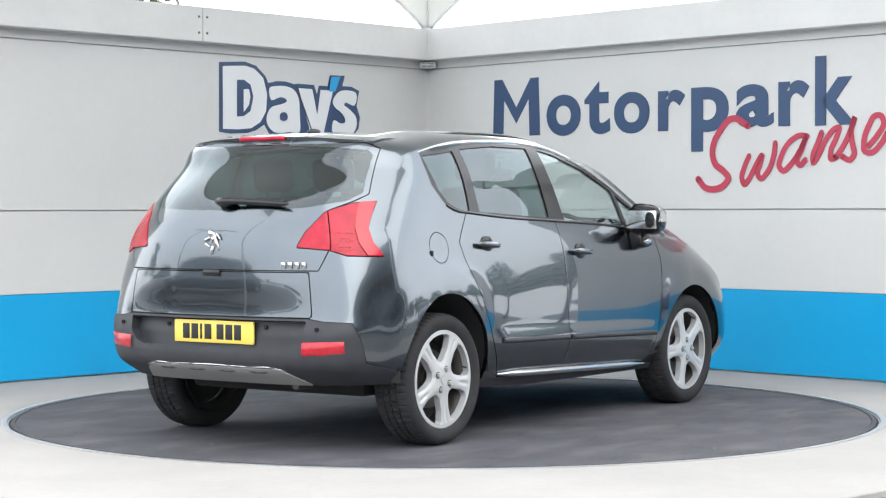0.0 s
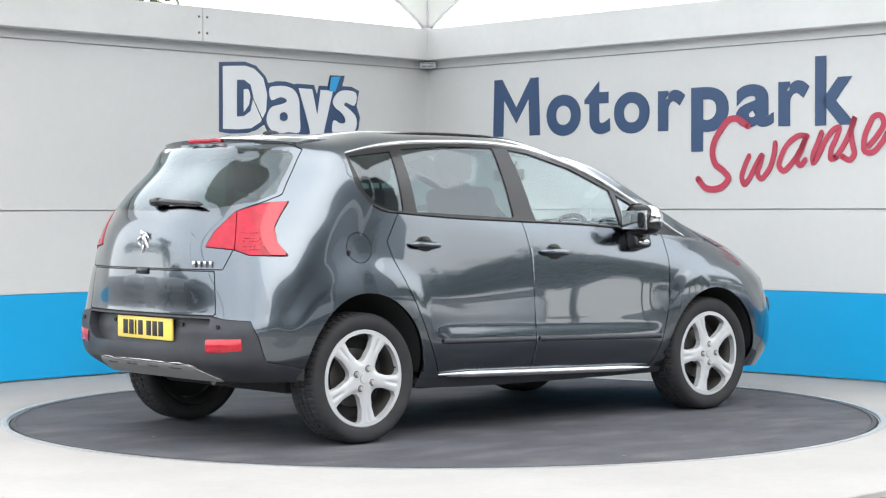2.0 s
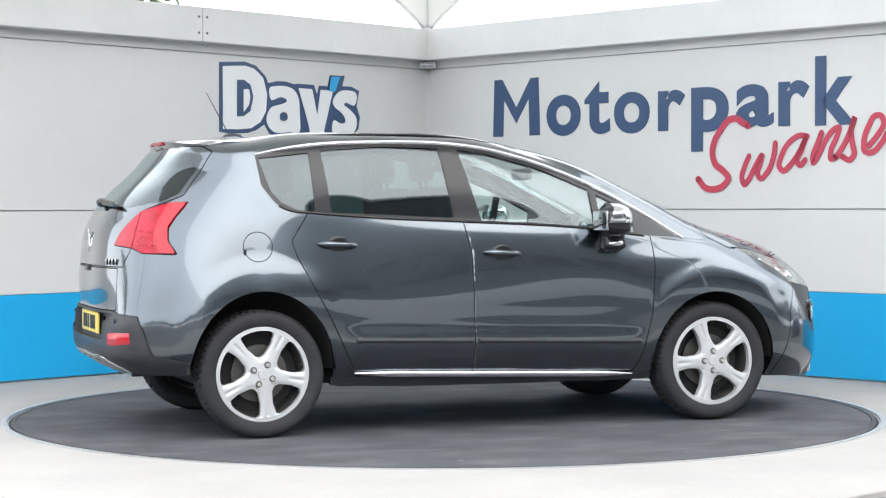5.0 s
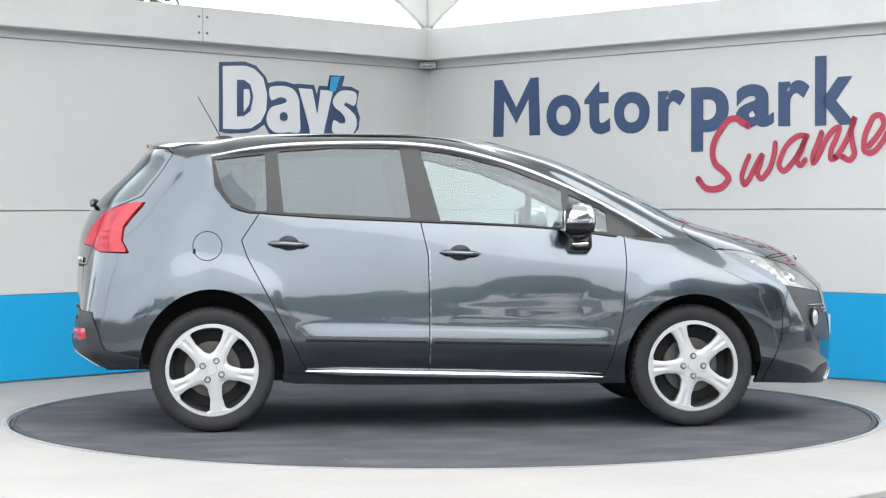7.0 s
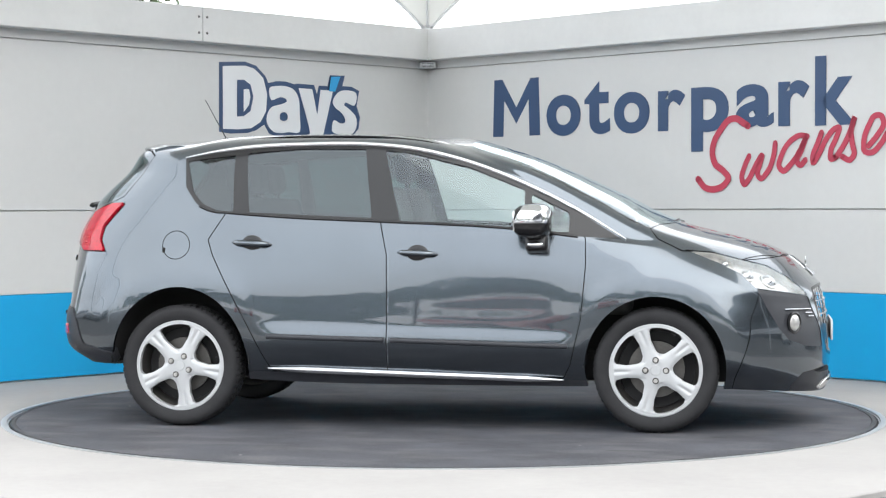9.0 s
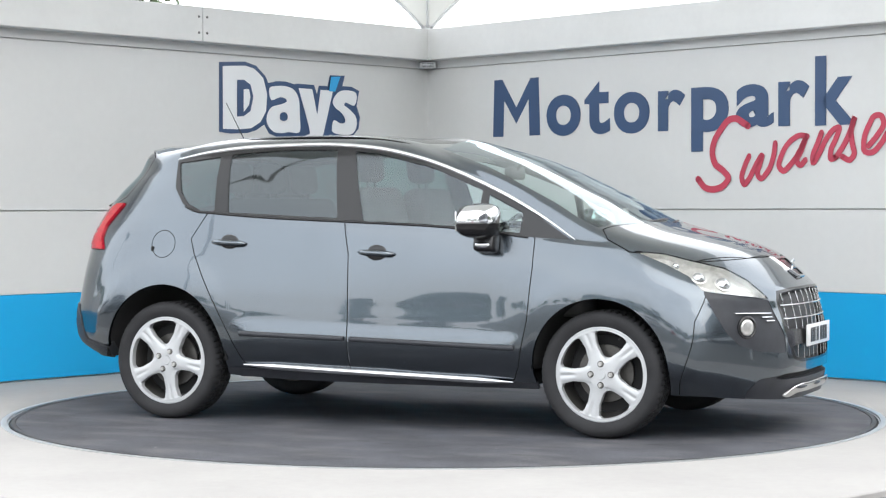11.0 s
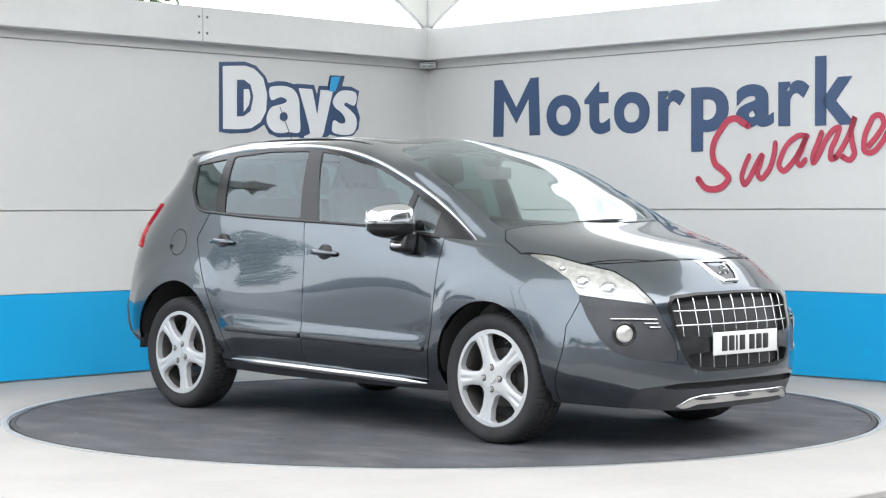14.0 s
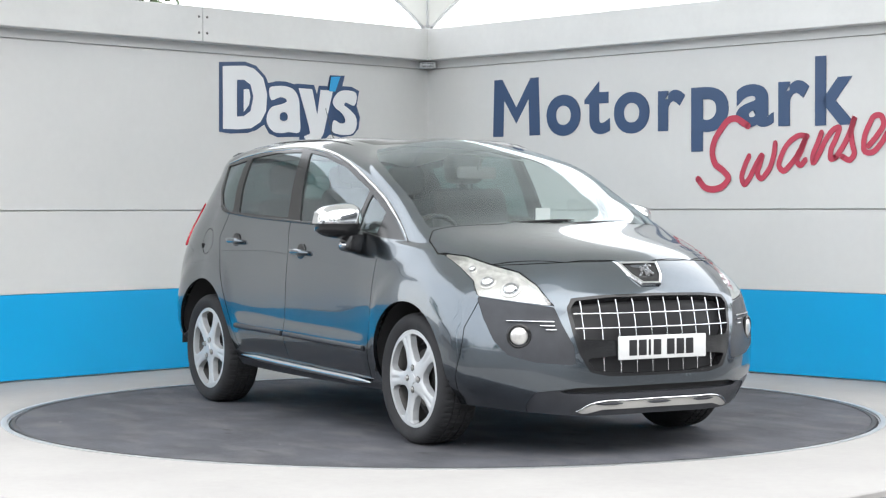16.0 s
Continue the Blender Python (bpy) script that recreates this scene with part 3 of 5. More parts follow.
mark = tagged(new("wall_logo"), "white and navy block logo with a cyan accent", "sign")
mark.matrix_world = wall_left.matrix_world
chip("outline_shape", [-2.352, 2.324, -2.087, 2.342, -1.973, 2.316, -1.875, 2.24, -1.845, 2.187, -1.751, 2.206, -1.66, 2.208, -1.568, 2.191, -1.527, 2.197, -1.348, 2.195, -1.315, 2.117, -1.292, 2.192, -1.192, 2.193, -1.168, 2.281, -0.999, 2.286, -1.03, 2.201, -0.923, 2.199, -0.834, 2.169, -0.865, 2.048, -0.826, 1.952, -0.844, 1.858, -0.903, 1.803, -1.044, 1.781, -1.173, 1.803, -1.226, 1.764, -1.321, 1.731, -1.508, 1.738, -1.512, 1.774, -1.635, 1.771, -1.743, 1.765, -1.837, 1.792, -1.889, 1.862, -1.972, 1.815, -2.07, 1.789, -2.245, 1.781, -2.355, 1.792], NAVY, mark, 0, smooth=0)
chip("white_block", [-2.318, 2.294, -2.242, 2.301, -2.087, 2.31, -1.989, 2.289, -1.901, 2.224, -1.861, 2.101, -1.872, 1.968, -1.932, 1.878, -2.031, 1.828, -2.167, 1.815, -2.317, 1.815], WHITE, mark, 1, smooth=0)
chip("inner_block", [-2.175, 2.196, -2.107, 2.2, -2.039, 2.166, -2.01, 2.073, -2.04, 1.962, -2.109, 1.919, -2.176, 1.914], NAVY, mark, 2, smooth=0)
chip("inner_slit", [-2.111, 2.127, -2.059, 2.129, -2.043, 2.071, -2.059, 2.005, -2.112, 1.952], WHITE, mark, 3, smooth=0)
chip("white_block", [-1.835, 2.146, -1.751, 2.169, -1.65, 2.169, -1.568, 2.143, -1.519, 2.071, -1.511, 1.944, -1.512, 1.813, -1.631, 1.81, -1.702, 1.799, -1.793, 1.808, -1.857, 1.865, -1.862, 1.932, -1.812, 2.0, -1.711, 2.026, -1.65, 2.05, -1.67, 2.076, -1.731, 2.08, -1.816, 2.056], WHITE, mark, 1, smooth=3)
chip("inner_block", [-1.687, 1.966, -1.655, 1.954, -1.647, 1.932, -1.655, 1.907, -1.688, 1.895, -1.72, 1.905, -1.728, 1.929, -1.72, 1.951], NAVY, mark, 2, smooth=3)
chip("white_block", [-1.521, 2.163, -1.371, 2.16, -1.316, 1.95, -1.277, 2.159, -1.139, 2.158, -1.247, 1.809, -1.289, 1.754, -1.446, 1.755, -1.463, 1.779, -1.394, 1.805, -1.414, 1.879], WHITE, mark, 1, smooth=0)
chip("white_block", [-0.873, 2.149, -0.999, 2.168, -1.086, 2.142, -1.139, 2.078, -1.118, 2.026, -1.043, 1.983, -1.0, 1.931, -1.011, 1.9, -1.065, 1.898, -1.13, 1.919, -1.151, 1.842, -1.109, 1.812, -1.001, 1.803, -0.914, 1.818, -0.87, 1.881, -0.881, 1.958, -0.957, 2.017, -1.011, 2.045, -0.989, 2.069, -0.891, 2.047], WHITE, mark, 1, smooth=3)
chip("accent_block", [-1.16, 2.268, -1.057, 2.276, -1.118, 2.151, -1.188, 2.152], CYAN, mark, 2, smooth=0)


# ---- canopy over the turntable ----
def sailcloth():
    m = bpy.data.materials.new("white_sailcloth")
    m.use_nodes = True
    nt = m.node_tree
    out = nt.nodes["Material Output"]
    b = nt.nodes["Principled BSDF"]
    b.inputs["Base Color"].default_value, b.inputs["Roughness"].default_value = (0.72, 0.72, 0.70, 1), 0.6
    tr, mix = nt.nodes.new("ShaderNodeBsdfTranslucent"), nt.nodes.new("ShaderNodeMixShader")
    tr.inputs[0].default_value = (0.72, 0.72, 0.70, 1)
    mix.inputs[0].default_value = 0.62
    nt.links.new(b.outputs[0], mix.inputs[1])
    nt.links.new(tr.outputs[0], mix.inputs[2])
    nt.links.new(mix.outputs[0], out.inputs[0])
    return m


SAIL = sailcloth()


def canopy():
    can = tagged(new("canopy"), "white tensioned fabric canopy above the turntable", "canopy")
    n, k = 40, 16
    ys = np.linspace(0, 1, n + 1) ** 1.3
    y = 5.05 - 8.0 * ys
    w = np.interp(y, [-2.95, -1.2, .2, .8, 2, 3.3, 4.2, 4.8, 5.05], [4.7, 4.6, 4.3, 3.9, 3.15, 2.05, .95, .22, .04])
    z = np.interp(y, [-2.95, -1.0, 0, 2, 3.3, 4.2, 4.8, 5.05], [5.2, 5.15, 4.95, 4.35, 3.80, 3.25, 2.90, 2.74])
    v, f = [], []
    for lay in (0, .004):
        for i in range(n + 1):
            for j in range(k + 1):
                s = -1 + 2 * j / k
                v.append((-.13 + w[i] * s, y[i] + .9 * ys[i] ** 6 * (1 - s * s), z[i] + lay + .10 * w[i] * s * s))
    m = (n + 1) * (k + 1)
    for i in range(n):
        for j in range(k):
            a = i * (k + 1) + j
            f.append((a, a + 1, a + k + 2, a + k + 1))
            f.append((m + a + k + 1, m + a + k + 2, m + a + 1, m + a))
    put("fabric", mesh_of("fabric", v, f, SAIL), can, "white translucent fabric sail")
    for j in (0, 8, k):
        strip_pts = [v[i * (k + 1) + j] for i in range(n + 1)]
        vv, ff = sweep([Vector(p) + Vector((0, 0, -.012)) for p in strip_pts], .012 if j == 8 else .018, .010)
        put("seam", mesh_of("seam", vv, ff, WHITE), can)
    bm = bmesh.new()
    bar(bm, (-.129, 5.085, 2.713), (-.129, 5.085, 4.4), .052, 16)
    mast = part("mast", bm, WHITE, can, "white steel mast over the wall corner")
    for sx in (-1, 1):
        bm = bmesh.new()
        box(bm, (-.014, -.02, -.05), (.014, .02, .05), .005)
        part("shackle", bm, STEEL, mast, "dark steel shackle").location = (-.129 + sx * .062, 5.06, 2.93)
    for x, r in ((-4.83, .03), (4.57, .06)):
        bm = bmesh.new()
        bar(bm, (x, -2.95, -.03), (x, -2.95, 5.80), r, 16)
        part("mast", bm, WHITE, can)



canopy()




# ---- the car ----
car = tagged(new("car"), "dark metallic grey five-door crossover car parked on the turntable", "car")

RED_LENS = material("red_lamp_lens", (0.37, 0.010, 0.028), rough=0.2, coat=0.1, spec=0.3, vary=0.2, scale=20)
RED_DARK = material("red_reflector", (0.40, 0.003, 0.016), rough=0.2, coat=0.3, vary=0.3, scale=60)
REFLECTOR = material("lamp_reflector", (0.60, 0.59, 0.57), rough=0.28, metal=0.75, vary=0.25, scale=26)
BULB = material("lamp_projector", (0.62, 0.63, 0.65), rough=0.06, metal=1.0, coat=1.0)
YELLOW = material("yellow_plate", (0.78, 0.60, 0.11), rough=0.35)
LINING = material("pale_headlining", (0.42, 0.42, 0.40), rough=0.9, vary=0.05)
PLATE = material("white_plate", (0.64, 0.64, 0.64), rough=0.35)


def build_skin():
    S = skin()
    gaps = []

    def take(S, plane, pts, where=None, smooth=0, gap=0.0):
        """Cuts a region out of S, with a shut line of that half width round it."""
        f = field(S, plane, outline(pts, smooth), where)
        if not gap:
            return split(S, f)
        got, rest = split(S, f + gap)
        f2 = field(rest, plane, outline(pts, smooth), where)
        line, rest = split(rest, f2 - gap)
        gaps.append(line)
        return got, rest

    # wheel arches
    for cx, cz, rx, rz in ARCHES:
        f = np.where(abs(S[0][:, 1]) > .55, (np.hypot((S[0][:, 0] - cx) / rx, (S[0][:, 2] - cz) / rz) - 1) * .38, 1.0)
        S = split(S, f)[1]
    # side windows
    dlo = [-.004, 1.48, .157, 1.511, .371, 1.536, .678, 1.549, 1.049, 1.546, 1.298, 1.519, 1.609, 1.441, 1.919, 1.319, 2.197, 1.179, 2.433, 1.033,
           2.215, 1.046, 1.901, 1.087, 1.113, 1.133, .67, 1.152, .265, 1.18, .156, 1.189, .081, 1.229, .015, 1.32]
    D, S = take(S, "xz", dlo, SIDE)
    panes = (([.012, 1.466, .285, 1.497, .297, 1.183, .205, 1.19, .118, 1.228, .06, 1.295], DARK_GLASS), ([.352, 1.509, .68, 1.532, 1.02, 1.528, 1.075, 1.147, .385, 1.180], DARK_GLASS),
             ([1.13, 1.521, 1.29, 1.501, 1.6, 1.423, 1.905, 1.300, 1.905, 1.092, 1.232, 1.132], GLASS), ([1.945, 1.276, 2.15, 1.177, 2.15, 1.068, 1.945, 1.085], GLASS))
    pane_sets = []
    for pts, gm in panes:
        g, D = take(D, "xz", pts, SIDE)
        pane_sets.append((g, gm))
    for s in right_left(D):
        panel("window_surround", s, GLOSS_BLACK, car, "gloss black window surround and pillars", depth=.02)
    # windscreen and rear window
    ws, S = take(S, "vu", [8.93, 6.06, 8.93, 7.3, 8.95, 7.8, 8.75, 8.4, 8.6, 8.85, 9.5, 9.05, 10.5, 9.13, 13, 9.13, 13, 6.04, 9.95, 6.04], lambda A: A[:, 0] > 1.2)
    panel("windscreen", ws, SCREEN_GLASS, car, "large curved windscreen", depth=.004)
    rg, S = take(S, "vu", [-2, 5.93, 0, 5.93, 1.25, 5.92, 2.0, 6.07, 2.38, 6.30, 2.44, 7.45, 2.28, 7.58, .9, 7.60, 0, 7.64, -2, 7.64], TAIL)
    panel("rear_window", rg, DARK_GLASS, car, "dark tinted tailgate window", depth=.004)
    # lamps
    head, S = take(S, "gz", [4.15, .976, 4.33, .963, 4.465, .925, 4.62, .887, 4.72, .824, 4.785, .728, 4.655, .745, 4.53, .762, 4.44, .775, 4.405, .847, 4.30, .908], NOSE, gap=.002)
    for s in right_left(head):
        h = panel("headlight", s, LENS, car, "large clear swept-back headlight", depth=.0)
        panel("reflector", s, REFLECTOR, h, depth=-.03, lift=-.035)
        for lx, lz, r in ((3.225, .820, .046), (3.11, .865, .038), (2.985, .922, .020)):
            near = s[0][np.argmin(abs(s[0][:, 0] - lx) + abs(s[0][:, 2] - lz))]
            bm = bmesh.new()
            bmesh.ops.create_uvsphere(bm, u_segments=20, v_segments=12, radius=r, matrix=Matrix.Translation(Vector(near[:3]) - Vector(near[3:6]) * (r * .8 + .012)))
            part("lamp_bowl", bm, BULB, h)
            n_ = Vector(near[3:6])
            v, f = revolve([(r * .80, -.004), (r * .98, .004), (r * 1.12, .002), (r * 1.16, -.012)], 28)
            rim_ = put("bezel", mesh_of("bezel", v, f, REFLECTOR, sharp=50), h, "silver bezel round the lamp")
            rim_.matrix_local = Matrix.Translation(Vector(near[:3]) - n_ * .030) @ n_.to_track_quat("Y", "Z").to_matrix().to_4x4()
    tail, S = take(S, "gz", [.917, 1.234, .883, 1.156, .862, 1.10, .885, 1.03, .96, .962, .735, .968, .649, .995, .488, 1.008, .534, 1.086, .642, 1.184, .795, 1.226], TAIL, gap=.0025)
    for s in right_left(tail):
        f = field(s, "gz", outline([.917, 1.24, .883, 1.156, .862, 1.10, .885, 1.03, .97, .955, .86, .955, .80, 1.03, .785, 1.10, .80, 1.16, .83, 1.24]), TAIL)
        bright, cells = split(s, f)
        inner, cells = split(cells, cells[0][:, 6] - .652)
        cells = split(cells, .658 - cells[0][:, 6])[0]
        t = panel("tail_light", cells, RED_LENS, car, "red boomerang-shaped tail light", depth=.02, lift=.004)
        panel("lens_wedge", inner, RED_LENS, t, depth=.02, lift=.004)
        for row in range(5):
            for col in range(6):
                g, z = .690 + .021 * col + .010 * (row % 2), .995 + .020 * row
                if field((np.array([[0.0, 0, z, 0, 0, 0, g, 0, 0]]), None), "gz", outline([.67, .985, .67, 1.04, .70, 1.10, .775, 1.10, .79, 1.04, .83, .985]))[0] > 0:
                    continue
                near = cells[0][np.argmin(np.hypot(cells[0][:, 6] - g, cells[0][:, 2] - z))]
                bm = bmesh.new()
                n_ = Vector(near[3:6])
                bmesh.ops.create_cone(bm, cap_ends=True, segments=8, radius1=.0075, radius2=.006, depth=.004, matrix=Matrix.Translation(Vector(near[:3]) + n_ * .005) @ n_.to_track_quat("Z", "Y").to_matrix().to_4x4())
                part("lens_cell", bm, RED_DARK, t)
        panel("lens_band", bright, RED_DARK, t, depth=.03, lift=.013)
    # black nose parts
    grille, S = take(S, "yz", [-.1, .785, .30, .778, .455, .765, .487, .72, .475, .60, .45, .50, .40, .41, .30, .388, -.1, .385], lambda A: A[:, 0] > 3.1)
    hole, grille = take(grille, "yz", [-.1, .772, .28, .766, .44, .752, .468, .72, .455, .60, .43, .568, .2, .558, -.1, .558])
    slot, grille = take(grille, "yz", [-.1, .488, .30, .483, .415, .475, .37, .418, .2, .40, -.1, .398])
    front = panel("grille", grille, GLOSS_BLACK, car, "black grille with chrome bars", depth=.06)
    panel("grille_mesh", hole, INK, front, depth=0, lift=-.05)
    panel("grille_mesh", slot, INK, front, depth=0, lift=-.05)
    fog, S = take(S, "gz", [4.435, .772, 4.53, .757, 4.655, .74, 4.782, .722, 4.803, .643, 4.85, .532, 4.852, .444, 4.676, .458, 4.559, .494, 4.50, .562, 4.457, .671], NOSE)
    for s in right_left(fog):
        panel("fog_light_panel", s, PLASTIC, car, "black plastic fog light panel", depth=.02, lift=-.004)
    lip, S = take(S, "gz", [4.6, .15, 4.61, .245, 4.67, .315, 4.87, .338, 7, .350, 7, .15], NOSE)
    intake, lip = take(lip, "yz", [-1, .349, .47, .334, .54, .316, .48, .303, -1, .306])
    panel("intake", intake, WELL, car, depth=0, lift=-.03)
    skid, lip = take(lip, "yz", [-1, .272, .33, .266, .385, .254, .455, .214, .40, .212, .33, .230, -1, .238])
    panel("front_skid_plate", skid, SATIN, car, "satin aluminium front skid plate", depth=.02, lift=.010)
    panel("front_lip", lip, PLASTIC, car, "black plastic lower front lip", depth=.03, lift=-.004)
    # black rear bumper and sills
    bump, S = take(S, "gz", [-2, .25, -2, .664, .56, .664, .63, .652, .775, .645, .82, .57, .855, .445, 1.10, .385, 1.16, .25], TAIL, gap=.002)
    skid, bump = take(bump, "yz", [-1, .428, .42, .418, .465, .398, .53, .345, .53, .25, -1, .25])
    recess, bump = take(bump, "yz", [-1, .652, .575, .652, .565, .58, .53, .535, .46, .512, -1, .505])
    rear_bumper = panel("rear_bumper", bump, PLASTIC, car, "black plastic rear bumper", depth=.055, lift=.006)
    panel("plate_recess", recess, PLASTIC, rear_bumper, depth=0, lift=-.046)
    panel("rear_skid_plate", skid, SATIN, car, "satin aluminium rear skid plate", depth=.03, lift=.010)
    sill, S = take(S, "xz", [.38, .10, .38, .305, 2.28, .275, 2.28, .10], SIDE)
    for s in right_left(sill):
        panel("sill", s, PLASTIC, car, "black plastic sill", depth=.02)
    # painted panels
    doors = []
    rear, S = take(S, "xz", [.265, 1.19, .16, 1.03, .19, .94, .36, .62, .48, .38, .52, .31, 1.165, .298, 1.168, .65, 1.162, .95, 1.12, 1.14, 1.12, 1.3, .265, 1.3], SIDE, gap=.0028)
    frnt, S = take(S, "xz", [1.165, .298, 1.168, .65, 1.162, .95, 1.12, 1.14, 1.12, 1.3, 2.0, 1.2, 2.24, 1.04, 2.245, .89, 2.22, .61, 2.16, .36, 2.12, .283], SIDE, gap=.0028)
    for s, kind in ((rear, 0), (frnt, 1)):
        for one, sgn in zip(right_left(s), (-1, 1)):
            doors.append((panel("door", one, PAINT, car, "grey painted door with rub strip", depth=.015), kind, sgn))
    for (g, gm), kind in zip(pane_sets, (None, 0, 1, 1)):
        for one, sgn in zip(right_left(g), (-1, 1)):
            home = car if kind is None else [d for d, k, s in doors if k == kind and s == sgn][0]
            panel("window", one, gm, home, "tinted side window" if gm is DARK_GLASS else "clear side window", depth=.004, lift=-.006)
    cap, S = take(S, "xz", [-.022 + .078 * math.cos(i * math.pi / 12) if j == 0 else 1.0 + .078 * math.sin(i * math.pi / 12) for i in range(24) for j in (0, 1)], lambda A: A[:, 1] < -.55, gap=.002)
    flap = panel("fuel_flap", cap, PAINT, car, depth=.01)
    bm = bmesh.new()
    box(bm, (-.007, -.008, -.014), (.007, .004, .014), .003)
    near = cap[0][np.argmin(np.hypot(cap[0][:, 0] + .094, cap[0][:, 2] - .972))]
    part("finger_notch", bm, SEAM, flap, "black finger notch").location = near[:3]
    up, S = take(S, "gz", [-2, .895, .60, .896, .645, .99, .66, 1.19, .80, 1.235, .875, 1.27, .885, 1.50, .80, 1.53, -2, 1.53], TAIL, gap=.0028)
    panel("tailgate", up, PAINT, car, "grey painted upper tailgate", depth=.015)
    low, S = take(S, "gz", [-2, .888, .555, .888, .577, .668, -2, .664], TAIL, gap=.0028)
    panel("lower_tailgate", low, PAINT, car, depth=.015)
    pano, S = take(S, "xy", [.42, -1, .42, .50, .52, .545, 1.30, .53, 1.46, .47, 1.56, .30, 1.60, .0, 1.60, -1], lambda A: A[:, 2] > 1.5, gap=.0025)
    panel("glass_roof", pano, GLOSS_BLACK, car, "dark panoramic glass roof", depth=.004)
    bon, S = take(S, "xy", [2.70, -1, 2.70, .40, 2.58, .73, 2.62, .775, 2.75, .80, 2.91, .75, 3.05, .705, 3.27, .385, 3.335, .05, 3.34, -1], lambda A: (A[:, 0] > 2.5) & (A[:, 2] > .88), gap=.0028)
    panel("bonnet", bon, PAINT, car, "grey painted bonnet", depth=.015)
    nose, S = take(S, "gz", [4.46, .775, 4.36, .62, 4.30, .3, 4.30, .1, 7, .1, 7, .938, 5.24, .937, 4.876, .933, 4.47, .917], NOSE, gap=.002)
    panel("front_bumper", nose, PAINT, car, "grey painted front bumper", depth=.015)
    wing, S = split(S, np.where((S[0][:, 7] < 6.0) & (S[0][:, 0] > 2.0), 2.244 - S[0][:, 0], np.where(S[0][:, 0] > 2.0, S[0][:, 7] - 6.0, 1.0)))
    for s in right_left(wing):
        panel("front_wing", s, PAINT, car, depth=.02)
    panel("body_shell", S, PAINT, car, "grey painted roof, pillars and rear quarters", depth=.02)
    A = np.concatenate([g[0] for g in gaps])
    off = np.cumsum([0] + [len(g[0]) for g in gaps])
    T = np.concatenate([g[1] + o for g, o in zip(gaps, off)])
    panel("shut_line", (A, T), SEAM, car, depth=0, lift=-.007)
    return doors


SKIN, SKIN_T = skin(75, 150)


def on_skin(x, z, side=-1, out=0.0):
    """The place on the car's flank at x, z."""
    flank = SKIN[(SKIN[:, 1] * side > .5)]
    d = np.hypot(flank[:, 0] - x, flank[:, 2] - z)
    k = np.argsort(d)[:6]
    w = 1 / (d[k] + 1e-3) ** 2
    y = (flank[k, 1] * w).sum() / w.sum()
    nrm = (flank[k, 3:6] * w[:, None]).sum(0)
    nrm /= np.linalg.norm(nrm)
    return Vector((x, y, z)) + Vector(nrm) * out


def nose_at(y, z, out=0.0):
    n = SKIN[SKIN[:, 0] > 2.9]
    d = np.hypot(n[:, 1] - y, n[:, 2] - z)
    k = np.argsort(d)[:6]
    w = 1 / (d[k] + 1e-3) ** 2
    return Vector(((n[k, 0] * w).sum() / w.sum() + out, y, z))


def tail_at(y, z, out=0.0):
    n = SKIN[SKIN[:, 0] < -.2]
    d = np.hypot(n[:, 1] - y, n[:, 2] - z)
    k = np.argsort(d)[:6]
    w = 1 / (d[k] + 1e-3) ** 2
    return Vector(((n[k, 0] * w).sum() / w.sum() - out, y, z))


def strip(name, pts, rx, ry, mat, parent, label="", taper=False, up=(0, 0, 1)):
    v, f = sweep(pts, rx, ry, up=up, taper=taper)
    return put(name, mesh_of(name, v, f, mat, sharp=50), parent, label)


